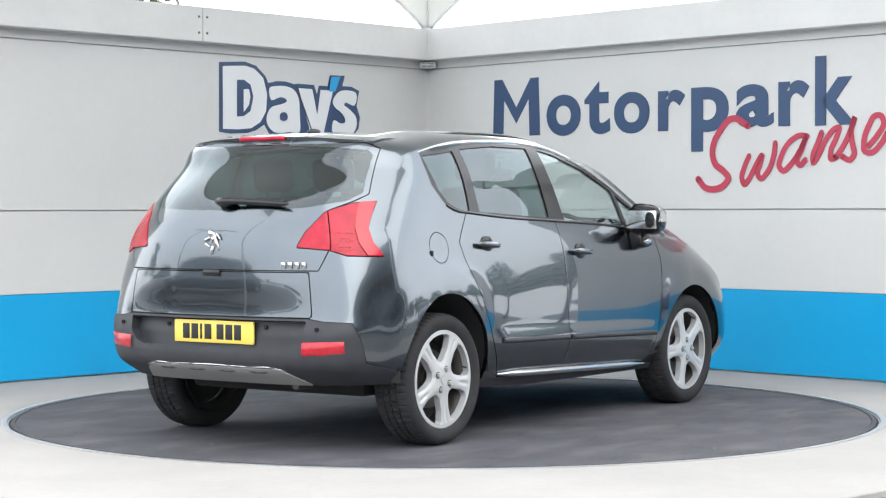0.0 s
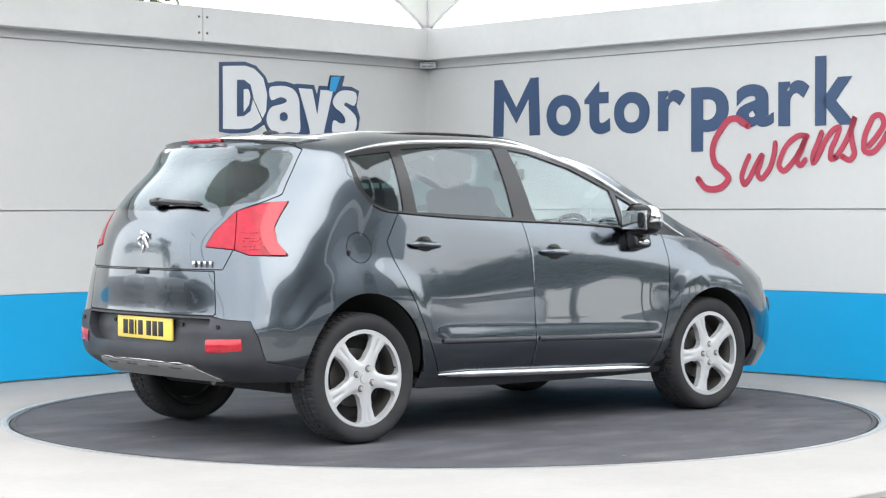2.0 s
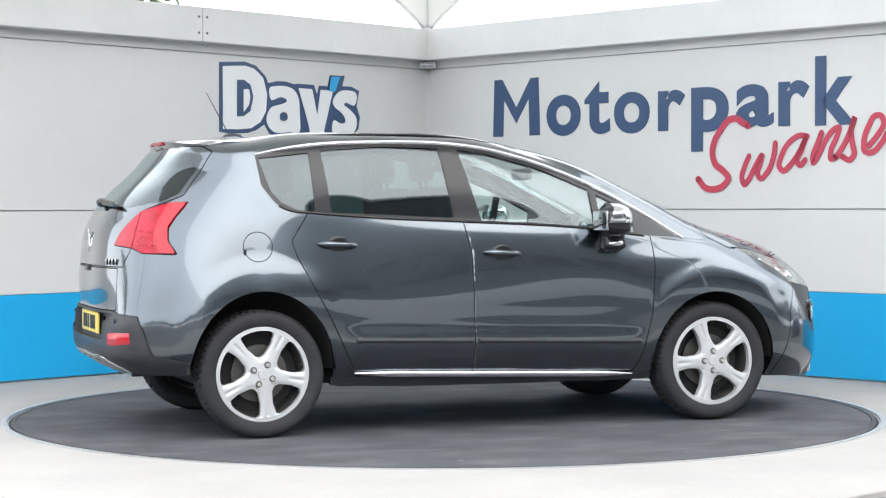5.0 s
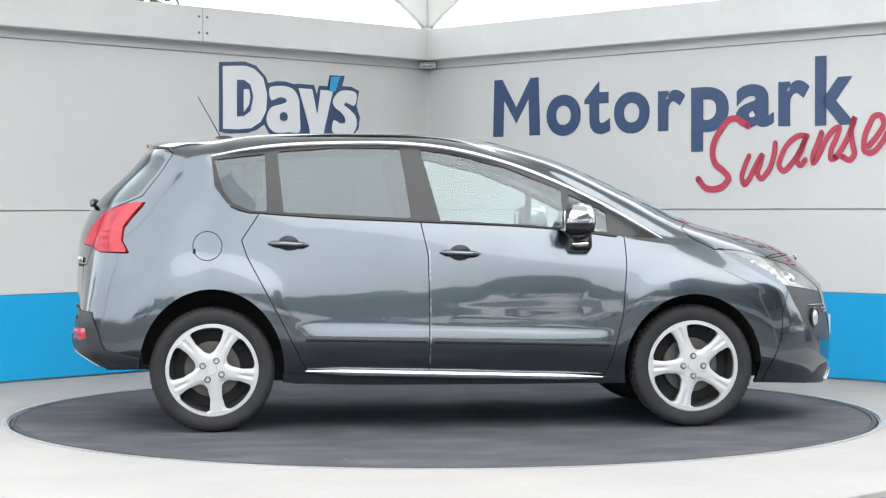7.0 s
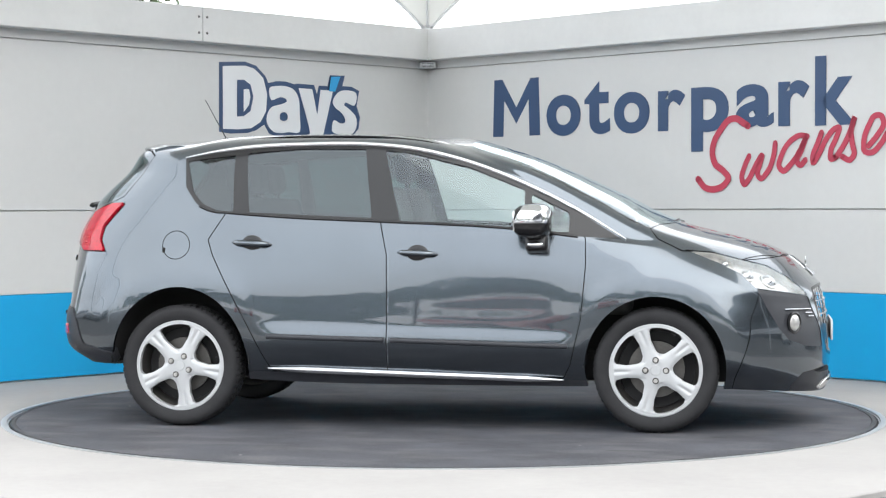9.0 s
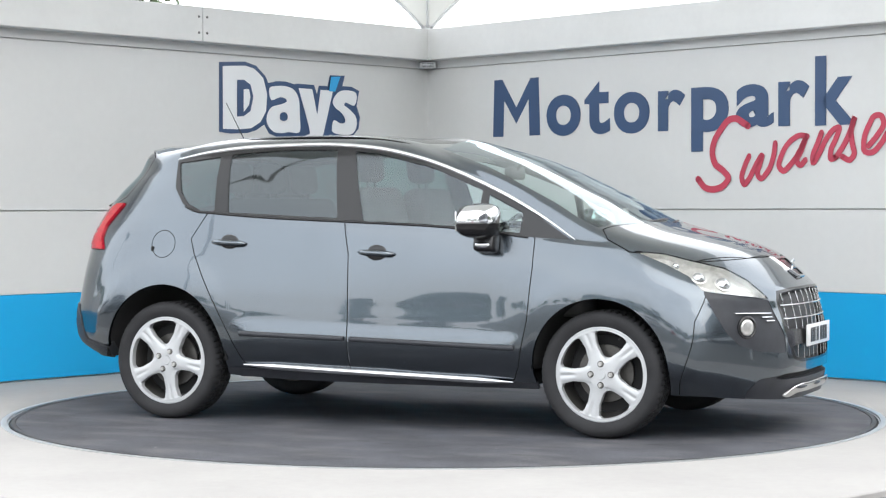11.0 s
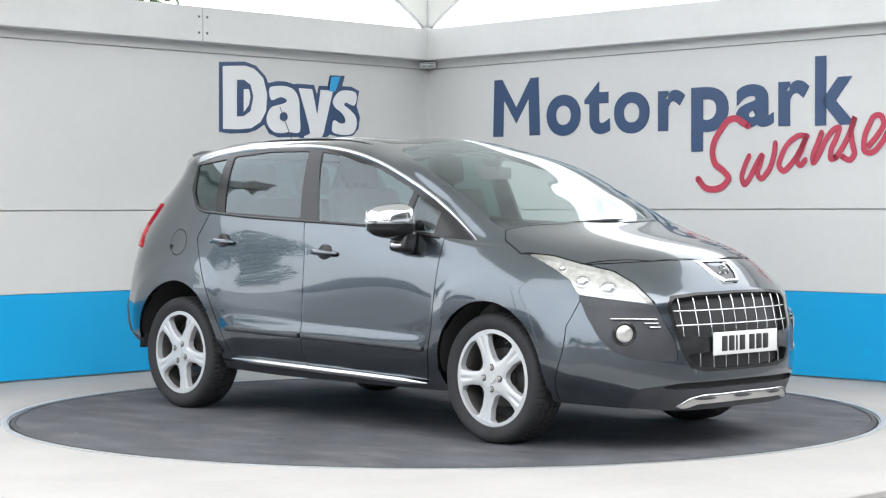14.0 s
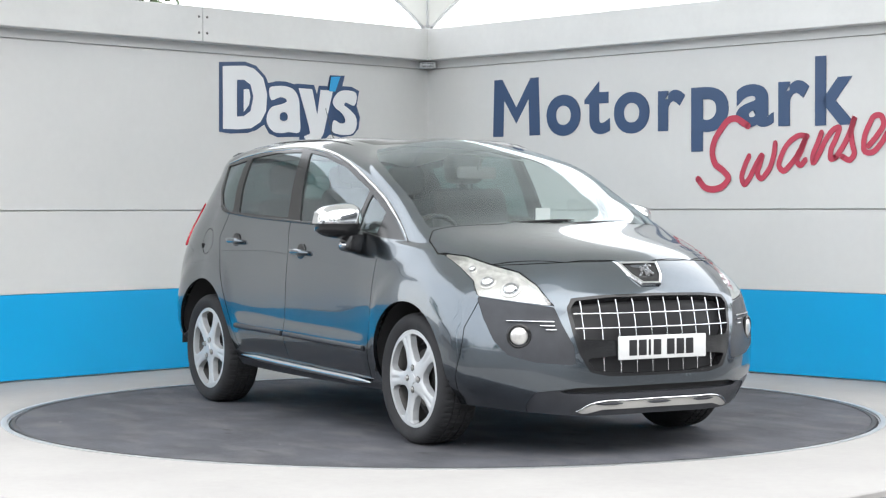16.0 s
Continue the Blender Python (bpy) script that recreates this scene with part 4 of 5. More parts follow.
def car_trim(doors):
    # chrome line over the side windows
    top = curve_pts([(-.004, 1.485), (.157, 1.516), (.371, 1.541), (.678, 1.554), (1.049, 1.551), (1.298, 1.524), (1.609, 1.446), (1.919, 1.324), (2.197, 1.184), (2.455, 1.032)], 60)
    for s in (-1, 1):
        strip("window_trim", [on_skin(x, z, s, .002) for x, z in top], .009, .013, CHROME, car, "bright chrome window trim", taper=True)
        base = curve_pts([(.10, 1.215), (.17, 1.186), (.27, 1.177), (.67, 1.148), (1.113, 1.129), (1.9, 1.083), (2.2, 1.044)], 40)
        strip("window_seal", [on_skin(x, z, s, .001) for x, z in base], .006, .008, GLOSS_BLACK, car)
    for door, kind, s in doors:
        a, b = ((.50, .503), (1.150, .488)) if kind == 0 else ((1.190, .487), (2.148, .462))
        strip("rub_strip", [on_skin(a[0] + (b[0] - a[0]) * i / 12, a[1] + (b[1] - a[1]) * i / 12, s, .004) for i in range(13)], .012, .015, PLASTIC, door, "black rub strip")
        # handle: cup, grip and end caps
        hx, hz = (.41, 1.005) if kind == 0 else (1.335, .953)
        p, n = on_skin(hx, hz, s), (on_skin(hx, hz, s, .01) - on_skin(hx, hz, s)).normalized()
        m = Matrix.Translation(p) @ Matrix(((1, 0, 0), (0, -s * 1.0, 0), (0, 0, 1))).to_4x4()
        bm = bmesh.new()
        bmesh.ops.create_uvsphere(bm, u_segments=24, v_segments=12, radius=1.0, matrix=Matrix.Translation(p) @ Matrix.Diagonal((.060, .007, .050, 1)))
        part("handle_cup", bm, GLOSS_BLACK, door, "black recessed handle cup")
        grip = curve_pts([(-.11, .010), (-.07, .030), (0, .036), (.07, .030), (.11, .010)], 13)
        strip("handle", [p + Vector((gx, s * gy, .004 - gx * .05)) for gx, gy in grip], .012, .0155, PAINT, door, "grey pull handle", taper=True)
    for s in (-1, 1):
        strip("sill_trim", [on_skin(.50 + 1.62 * i / 40, .330 - .047 * i / 40, s, .012) for i in range(41)], .019, .020, CHROME, car, "chrome sill strip", taper=True)
        # roof gutter strips
        rail = curve_pts([(.10, 1.560), (.26, 1.589), (.45, 1.603), (.78, 1.609), (1.12, 1.600), (1.36, 1.571), (1.52, 1.530)], 24)
        strip("roof_strip", [Vector((x, s * (.600 - .03 * ((x - .8) / .7) ** 2), z - .006)) for x, z in rail], .008, .006, GLOSS_BLACK, car, "thin black roof gutter strip", taper=True)
    # rear spoiler with brake light
    ys = np.linspace(-.60, .60, 41)
    k = SKIN[(SKIN[:, 8] < 3.2)]
    verts, faces = [], []
    for y in ys:
        row = k[abs(k[:, 1] - y) < .05]
        up = row[np.argsort(abs(row[:, 7] - 8.55))[:4], :3].mean(0)
        dn = row[np.argsort(abs(row[:, 7] - 7.62))[:4], :3].mean(0)
        e = 1 - (abs(y) / .60) ** 4
        tip = Vector((up[0] * .25 + dn[0] * .75 - .040 * e, y, up[2] * .45 + dn[2] * .55 + .014))
        verts += [Vector((up[0] + .03, y, up[2] + .000)), Vector(((up[0] + tip.x) / 2, y, (up[2] + tip.z) / 2 + .008)), tip, tip + Vector((.006, 0, -.020)), Vector((dn[0] + .01, y, dn[2]))]
    for i in range(len(ys) - 1):
        for j in range(4):
            a = i * 5 + j
            faces.append((a, a + 1, a + 6, a + 5))
    faces += [(0, 1, 2, 3, 4), tuple(len(verts) - 5 + j for j in (4, 3, 2, 1, 0))]
    put("spoiler", mesh_of("spoiler", verts, faces, PAINT, sharp=40), car, "grey painted roof spoiler")
    tip = [verts[i * 5 + 2] for i in range(len(ys))]
    strip("brake_light", [p + Vector((-.002, 0, -.009)) for p in tip[15:26]], .006, .011, RED_LENS, car, "red high-level brake light strip")
    # rear wiper
    w0 = tail_at(-.02, 1.235, .035)
    strip("rear_wiper", [w0 + Vector((-.01 + .028 * t, -.40 * t, -.018 * t + .004)) for t in np.linspace(0, 1, 10)], .012, .016, GLOSS_BLACK, car, "black rear wiper arm", taper=True)
    bm = bmesh.new()
    bmesh.ops.create_uvsphere(bm, u_segments=16, v_segments=10, radius=1, matrix=Matrix.Translation(w0) @ Matrix.Diagonal((.03, .06, .026, 1)))
    part("wiper_hub", bm, GLOSS_BLACK, car)
    # rear badge, lettering bars, boot release, skid plate, reflectors
    lion(tail_at(0, 1.035, .006), (0, 0, -90), .125, car)
    for i in range(4):
        bm = bmesh.new()
        box(bm, (-.004, -.013, -.016), (.002, .013, .016), .003)
        part("badge_bar", bm, CHROME, car).location = tail_at(-.44 - .034 * i, .922, .003)
    bm = bmesh.new()
    box(bm, (-.006, -.055, -.016), (.02, .055, .016), .006)
    part("boot_release", bm, GLOSS_BLACK, car).location = tail_at(0, .880, .006)
    for s in (-1, 1):
        v, f = [], []
        for i in range(9):
            y = .565 + (.765 - .565) * i / 8
            for z in (.482, .492, .545, .553):
                p = tail_at(s * y, z + .01 * i / 8, .013 if z in (.492, .545) else .004)
                v.append(p)
        for i in range(8):
            for j in range(3):
                a = i * 4 + j
                f.append((a, a + 1, a + 5, a + 4) if s > 0 else (a + 4, a + 5, a + 1, a))
        put("reflector", mesh_of("reflector", v, f, RED_DARK), rear_bumper_ob(), "red bumper reflector")
    skid = [tail_at(y, z, .012) for y, z in curve_pts([(-.53, .345), (-.475, .390), (-.42, .409), (-.25, .414), (0, .417), (.25, .414), (.42, .409), (.475, .390), (.53, .345)], 40)]
    strip("skid_edge", [p + Vector((0, 0, .008)) for p in skid], .009, .007, CHROME, car, "bright edge of the skid plate", taper=True)
    for y in (.30, .10, -.10, -.30):
        strip("skid_slot", [tail_at(y + d, .398, .014) for d in np.linspace(-.06, .06, 5)], .004, .008, STEEL, car, taper=True)
    for s in (-1, 1):
        for y in (.18, .50):
            bm = bmesh.new()
            bmesh.ops.create_cone(bm, cap_ends=True, segments=16, radius1=.011, radius2=.010, depth=.012, matrix=Matrix.Rotation(math.pi / 2, 4, "Y"))
            part("parking_sensor", bm, GLOSS_BLACK, car).location = tail_at(s * (y + .14), .615, -.042 if y < .3 else .010)
    # number plates: print is plain bars
    plate(Vector((-.752, 0, .586)), -1, YELLOW, "yellow rear number plate")
    plate(Vector((3.556, 0, .523)), 1, PLATE, "white front number plate")
    # grille bars
    grille = [o for o in car.children if o.name.startswith("grille")][0]
    for z in (.690, .620):
        strip("grille_bar", [nose_at(y, z, -.006) for y in np.linspace(-.455, .455, 21)], .005, .0042, CHROME, grille, "chrome grille bar")
    for i in range(10):
        y = -.414 + .092 * i
        strip("grille_bar", [nose_at(y, z, -.012) for z in np.linspace(.563, .762 - .03 * abs(y), 7)], .0036, .0030, CHROME, grille, up=(0, 1, 0))
        if abs(y) < .40:
            strip("grille_bar", [nose_at(y, z, -.012) for z in np.linspace(.405, .480, 5)], .0036, .0030, CHROME, grille, up=(0, 1, 0))
    # front badge on a chrome shield
    b0 = [nose_at(y, z, .004) for y, z in ((-.135, .935), (.135, .935), (.105, .865), (.06, .822), (-.06, .822), (-.105, .865))]
    mid = sum(b0, Vector()) / 6 + Vector((.012, 0, 0))
    v = b0 + [p.lerp(mid, .10) + Vector((.012, 0, .004)) for p in b0] + [p.lerp(mid, .24) + Vector((.012, 0, .004)) for p in b0]
    put("badge_shield", mesh_of("badge_shield", v, [(i, (i + 1) % 6, 6 + (i + 1) % 6, 6 + i) for i in range(6)] + [(6 + i, 6 + (i + 1) % 6, 12 + (i + 1) % 6, 12 + i) for i in range(6)], CHROME, smooth=False), car, "chrome badge frame")
    v2 = [p.lerp(mid, .22) + Vector((.006, 0, .002)) for p in b0]
    put("badge_field", mesh_of("badge_field", v2, [tuple(range(6))], GLOSS_BLACK, smooth=False), car)
    lion(mid + Vector((.008, 0, .006)), (0, -35, 90), .100, car)
    # fog lights with chrome blades
    for s in (-1, 1):
        c = nose_at(s * .695, .585, .004)
        bm = bmesh.new()
        m = Matrix.Translation(c) @ Matrix.Rotation(-s * .0 + s * .62, 4, "Z") @ Matrix.Rotation(math.pi / 2, 4, "Y")
        v, f = revolve([(.058, -.01), (.060, .002), (.052, .006), (.046, .001), (.042, -.012)], 28)
        ob = put("fog_light", mesh_of("fog_light", v, f, GLOSS_BLACK, sharp=50), car, "round front fog light in a black ring")
        ob.matrix_local = Matrix.Translation(c) @ Matrix.Rotation(s * .62, 4, "Z") @ Matrix.Rotation(-math.pi / 2, 4, "Z")
        bm = bmesh.new()
        bmesh.ops.create_uvsphere(bm, u_segments=24, v_segments=12, radius=1, matrix=Matrix.Diagonal((.043, .012, .043, 1)))
        part("lens", bm, REFLECTOR, ob)
        for z, y0, y1 in ((.653, .55, .735), (.633, .55, .61), (.614, .545, .59)):
            strip("fog_trim", [nose_at(s * y, z + .02 * (y - .5), .008) for y in np.linspace(y0, y1, 9)], .005, .004, CHROME, car, "chrome fog light trim")
    skid = [nose_at(y, z, .012) for y, z in curve_pts([(-.455, .214), (-.395, .252), (-.34, .264), (-.2, .267), (0, .269), (.2, .267), (.34, .264), (.395, .252), (.455, .214)], 40)]
    strip("skid_edge", [p + Vector((.0, 0, .004)) for p in skid], .008, .006, CHROME, car, taper=True)
    for y in (-.30, -.02, .26):
        strip("skid_slot", [nose_at(y + d, .256, .016) for d in np.linspace(-.07, .07, 5)], .004, .007, PLASTIC, car, taper=True)
    # front wipers, washer jets
    for y0, y1 in ((-.60, .06), (.0, .56)):
        pts = []
        for t in np.linspace(0, 1, 14):
            y = y0 + (y1 - y0) * t
            x = 2.735 - .20 * (abs(y) / .7) ** 2.2 - .035 * t
            pts.append(Vector((x, y, 1.118 + .020 * t - .016 * (abs(y) / .6) ** 2)))
        strip("wiper", pts, .008, .008, GLOSS_BLACK, car, "black windscreen wiper", taper=True)
    bm = bmesh.new()
    box(bm, (2.655, -.38, 1.085), (2.735, .38, 1.107), .008)
    part("cowl", bm, PLASTIC, car)
    for s in (-1, 1):
        bm = bmesh.new()
        bmesh.ops.create_uvsphere(bm, u_segments=12, v_segments=8, radius=1, matrix=Matrix.Translation((2.84, s * .32, 1.070)) @ Matrix.Diagonal((.014, .012, .010, 1)))
        part("washer_jet", bm, GLOSS_BLACK, car)
    # aerial
    bm = bmesh.new()
    bmesh.ops.create_uvsphere(bm, u_segments=16, v_segments=8, radius=1, matrix=Matrix.Translation((.05, 0, 1.606)) @ Matrix.Diagonal((.055, .022, .018, 1)))
    bar(bm, (.03, 0, 1.615), (-.10, 0, 1.85), .0035, 8, .002)
    part("aerial", bm, PLASTIC, car, "thin black roof aerial")
    for s in (-1, 1):
        mirror(s)


def rear_bumper_ob():
    return [o for o in car.children if o.name == "rear_bumper"][0]


def lion(at, turn, size, parent):
    """A small chrome emblem as plain chips."""
    bm = bmesh.new()
    for x, z, w, h, a in ((-.05, .30, .34, .22, 20), (.06, .06, .26, .46, 10), (-.28, .10, .34, .10, -25), (-.25, -.16, .30, .10, 30), (.24, -.12, .14, .46, -20), (-.02, -.34, .14, .34, 15), (.30, .22, .34, .08, 50)):
        box(bm, (-w / 2 * size, -.004, -h / 2 * size), (w / 2 * size, .004, h / 2 * size), .003, Matrix.Translation((x * size, 0, z * size)) @ Matrix.Rotation(radians(a), 4, "Y"))
    ob = part("emblem", bm, CHROME, parent, "small chrome emblem")
    ob.matrix_local = Matrix.Translation(at) @ pose(0, 0, 0, *turn)


def plate(at, way, mat, label):
    bm = bmesh.new()
    box(bm, (-.006, -.262, -.057), (.006, .262, .057), .004)
    p = part("number_plate", bm, mat, car, label)
    p.matrix_local = Matrix.Translation(at) @ pose(0, 0, 0, 0, 0, 180 if way < 0 else 0)
    for i, (y, w) in enumerate(((-.195, .046), (-.138, .046), (-.096, .014), (-.050, .046), (.030, .046), (.088, .046), (.145, .046))):
        bm = bmesh.new()
        box(bm, (.006, y - w / 2 + .015, -.038), (.008, y + w / 2 + .015, .038), .001)
        part("print_bar", bm, INK, p)


def mirror(s):
    c = Vector((1.955, s * .965, 1.130))
    bm = bmesh.new()
    bmesh.ops.create_uvsphere(bm, u_segments=32, v_segments=20, radius=1)
    for v in bm.verts:
        x, y, z = v.co
        f = lambda a, p: math.copysign(abs(a) ** p, a)
        v.co = Vector((f(x, .75) * (.105 if x > 0 else .075), f(y, .62) * .110, f(z, .62) * .090))
        v.co.z *= 1 - .18 * (v.co.y * s / .125)
        v.co.x -= .03 * (v.co.y * s / .125)
    m = part("wing_mirror", bm, GLOSS_BLACK, car, "wing mirror with chrome cap on a black stalk")
    m.matrix_local = Matrix.Translation(c)
    bm = bmesh.new()
    bmesh.ops.create_uvsphere(bm, u_segments=32, v_segments=20, radius=1)
    for v in bm.verts:
        x, y, z = v.co
        v.co = Vector((math.copysign(abs(x) ** .75, x) * .110, math.copysign(abs(y) ** .62, y) * .114, math.copysign(abs(z) ** .62, z) * .093))
        v.co.z *= 1 - .18 * (v.co.y * s / .125)
        v.co.x -= .03 * (v.co.y * s / .125)
    bmesh.ops.bisect_plane(bm, geom=bm.verts[:] + bm.edges[:] + bm.faces[:], plane_co=(0, 0, -.010), plane_no=(0, 0, -1), clear_outer=True)
    bmesh.ops.bisect_plane(bm, geom=bm.verts[:] + bm.edges[:] + bm.faces[:], plane_co=(-.040, 0, .06), plane_no=(-1, 0, .5), clear_outer=True)
    part("cap", bm, CHROME, m, "chrome mirror cap")
    bm = bmesh.new()
    box(bm, (-.080, -.095, -.052), (-.070, .095, .054), .003)
    part("mirror_glass", bm, CHROME, m, "mirror glass")
    bm = bmesh.new()
    box(bm, (-.045, -.048, -.05), (.078, .048, .07), .022, Matrix.Translation((.015, -s * .070, -.115)) @ Matrix.Rotation(s * .25, 4, "X"), 3)
    part("stalk", bm, GLOSS_BLACK, m)
    bm = bmesh.new()
    bmesh.ops.create_uvsphere(bm, u_segments=16, v_segments=10, radius=1, matrix=Matrix.Translation((.028, -s * .022, -.125)) @ Matrix.Diagonal((.045, .014, .018, 1)))
    part("repeater_lamp", bm, BULB, m)


# ---- wheels ----
def wheel_meshes():
    R, w = .335, .112
    prof = [(.245, .085), (.252, .098), (.270, .108), (.295, .112), (.312, .108), (.322, .098), (.331, .084), (.3345, .066), (.335, .046), (.327, .044), (.327, .036), (.335, .034), (.335, .004), (.327, .002), (.327, -.006)]
    prof = prof + [(r, -o) for r, o in prof[::-1][2:]]
    n = 300
    verts, faces = [], []
    k = len(prof)
    for i in range(n):
        a = 2 * math.pi * i / n
        for j, (r, o) in enumerate(prof):
            cut = (i % 5 == 0) and (6 <= j <= 8 or k - 9 <= j <= k - 7)
            rr = r - (.006 if cut else 0)
            if 9 < j < k - 10 and r > .33 and i % 5 == 2:
                rr -= .008
            verts.append((rr * math.cos(a), -o, rr * math.sin(a)))
    for i in range(n):
        for j in range(k - 1):
            a, b = i * k + j, ((i + 1) % n) * k + j
            faces.append((a, a + 1, b + 1, b))
    tyre = mesh_of("tyre", verts, faces, RUBBER, sharp=32)
    # spoked face, cut from a dished disc; outward is -y
    nr, na = 44, 240
    rr = np.linspace(.012, .250, nr)
    aa = np.linspace(0, 2 * np.pi, na, endpoint=False)
    r, a = np.meshgrid(rr, aa, indexing="ij")
    turn = (a / (2 * np.pi / 5)) % 1.0
    off = np.abs(turn - .5) * 2
    from_spoke = (1 - off) * (np.pi / 5) * r
    o = np.interp(r, [0, .05, .075, .11, .16, .21, .228, .236, .244, .250], [.098, .098, .097, .095, .096, .097, .096, .093, .096, .092])
    half = np.interp(r, [.05, .10, .16, .215, .25], [.06, .038, .032, .043, .08])
    o = o - .007 * np.clip((from_spoke / half), 0, 1) ** 3 * (r > .07) * (r < .225)
    o = o - .006 * np.exp(-(from_spoke / .009) ** 2) * np.clip((r - .13) / .04, 0, 1) * np.clip((.226 - r) / .01, 0, 1)
    V = np.stack([r * np.cos(a), -o, r * np.sin(a)], 2)
    idx = np.arange(nr * na).reshape(nr, na)
    nx = np.roll(idx, -1, 1)
    A0, B0, C0, D0 = idx[:-1].ravel(), idx[1:].ravel(), nx[1:].ravel(), nx[:-1].ravel()
    T = np.concatenate([np.stack([A0, B0, C0], 1), np.stack([A0, C0, D0], 1)])
    rows = np.concatenate([V.reshape(-1, 3), np.tile([0, -1.0, 0], (nr * na, 1)), np.zeros((nr * na, 3))], 1)
    lo, hi = .090, .229
    hole = np.maximum(np.maximum(lo - r + .03 * np.clip(from_spoke / .05 * 0 + off, 0, 1) ** 2 * 0, r - hi), half - from_spoke)
    h2 = np.hypot(np.maximum(half + .016 - from_spoke, 0), np.maximum(lo + .016 - r, 0)) - .016
    h3 = np.hypot(np.maximum(half + .014 - from_spoke, 0), np.maximum(r - hi + .014, 0)) - .014
    hole = np.maximum(hole, np.maximum(h2, h3))
    face = split((rows, T), -hole.ravel())[0]
    face = (face[0], face[1][:, ::-1])
    rim = panel_mesh("rim", face, ALLOY, depth=.035)
    barrel = mesh_of("barrel", *revolve([(.246, -.088), (.236, -.07), (.222, -.045), (.205, .02), (.215, .09), (.245, .10)], 64), STEEL)
    return tyre, rim, barrel


TYRE, RIM, BARREL = wheel_meshes()
DISC_BRAKE = mesh_of("brake_disc", *revolve([(0, -.03), (.085, -.03), (.088, -.008), (.150, -.008), (.150, .010), (.0, .012)], 48), STEEL, sharp=40)
BACK = mesh_of("backing", *revolve([(0, .025), (.205, .025)], 48), WELL)


def wheel(x, s, phase, bolt):
    w = put("wheel", None, car, "silver five-spoke alloy wheel")
    w.empty_display_size = .1
    w.matrix_local = Matrix.Translation((x, s * .775, .335)) @ pose(0, 0, 0, 0, 0, 180 if s > 0 else 0) @ Matrix.Rotation(-radians(phase), 4, "Y")
    put("tyre", TYRE, w, "black rubber tyre")
    put("rim", RIM, w, "silver alloy rim")
    put("barrel", BARREL, w)
    put("brake_disc", DISC_BRAKE, w)
    put("backing", BACK, w)
    for i in range(4):
        bm = bmesh.new()
        a = i * math.pi / 2 + radians(bolt - phase)
        bmesh.ops.create_cone(bm, cap_ends=True, segments=6, radius1=.0135, radius2=.011, depth=.020, matrix=Matrix.Translation((.055 * math.cos(a), -.102, .055 * math.sin(a))) @ Matrix.Rotation(math.pi / 2, 4, "X"))
        part("wheel_bolt", bm, SATIN, w, "silver wheel bolt")
        bm = bmesh.new()
        bmesh.ops.create_cone(bm, cap_ends=True, segments=16, radius1=.0185, radius2=.0175, depth=.008, matrix=Matrix.Translation((.055 * math.cos(a), -.0945, .055 * math.sin(a))) @ Matrix.Rotation(math.pi / 2, 4, "X"))
        part("bolt_seat", bm, STEEL, w, "dark recessed bolt seat")
    bm = bmesh.new()
    bmesh.ops.create_cone(bm, cap_ends=True, segments=24, radius1=.029, radius2=.026, depth=.008, matrix=Matrix.Translation((0, -.0985, 0)) @ Matrix.Rotation(math.pi / 2, 4, "X"))
    part("centre_cap", bm, ALLOY, w)
    bm = bmesh.new()
    bar(bm, (.218 * math.cos(.4), -.070, .218 * math.sin(.4)), (.205 * math.cos(.4), -.100, .205 * math.sin(.4)), .004)
    part("valve", bm, RUBBER, w)


# ---- underside and cabin ----
def underside():
    bm = bmesh.new()
    box(bm, (-.28, -.58, .25), (3.20, .58, .42), .03)
    box(bm, (.42, -.80, .25), (2.20, .80, .34), .02)
    part("underbody", bm, WELL, car)
    for cx, cz, rx, rz in ARCHES:
        for s in (-1, 1):
            v, f = [], []
            n = 28
            for i in range(n + 1):
                a = math.pi * (.0 + 1.0 * i / n)
                for y, k in ((.50, .55), (.55, 1.0), (.86, 1.0), (.885, .985)):
                    v.append((cx + (rx + .012) * k * math.cos(a), s * y, cz + (rz + .012) * k * math.sin(a)))
            for i in range(n):
                for j in range(3):
                    a = i * 4 + j
                    f.append((a, a + 1, a + 5, a + 4))
            put("arch_liner", mesh_of("arch_liner", v, f, WELL), car)
            bm = bmesh.new()
            box(bm, (cx - .30, s * .50 - .02, .30), (cx + .30, s * .50 + .02, .70), .01)
            part("arch_liner", bm, WELL, car)
    bm = bmesh.new()
    bar(bm, (-.60, -.40, .33), (-.30, -.40, .33), .026, 12)
    part("tail_pipe", bm, STEEL, car, "steel exhaust tail pipe")
    bm = bmesh.new()
    box(bm, (-.46, -.1, .30), (-.2, .40, .38), .03)
    part("silencer", bm, WELL, car, "exhaust silencer under the tail")


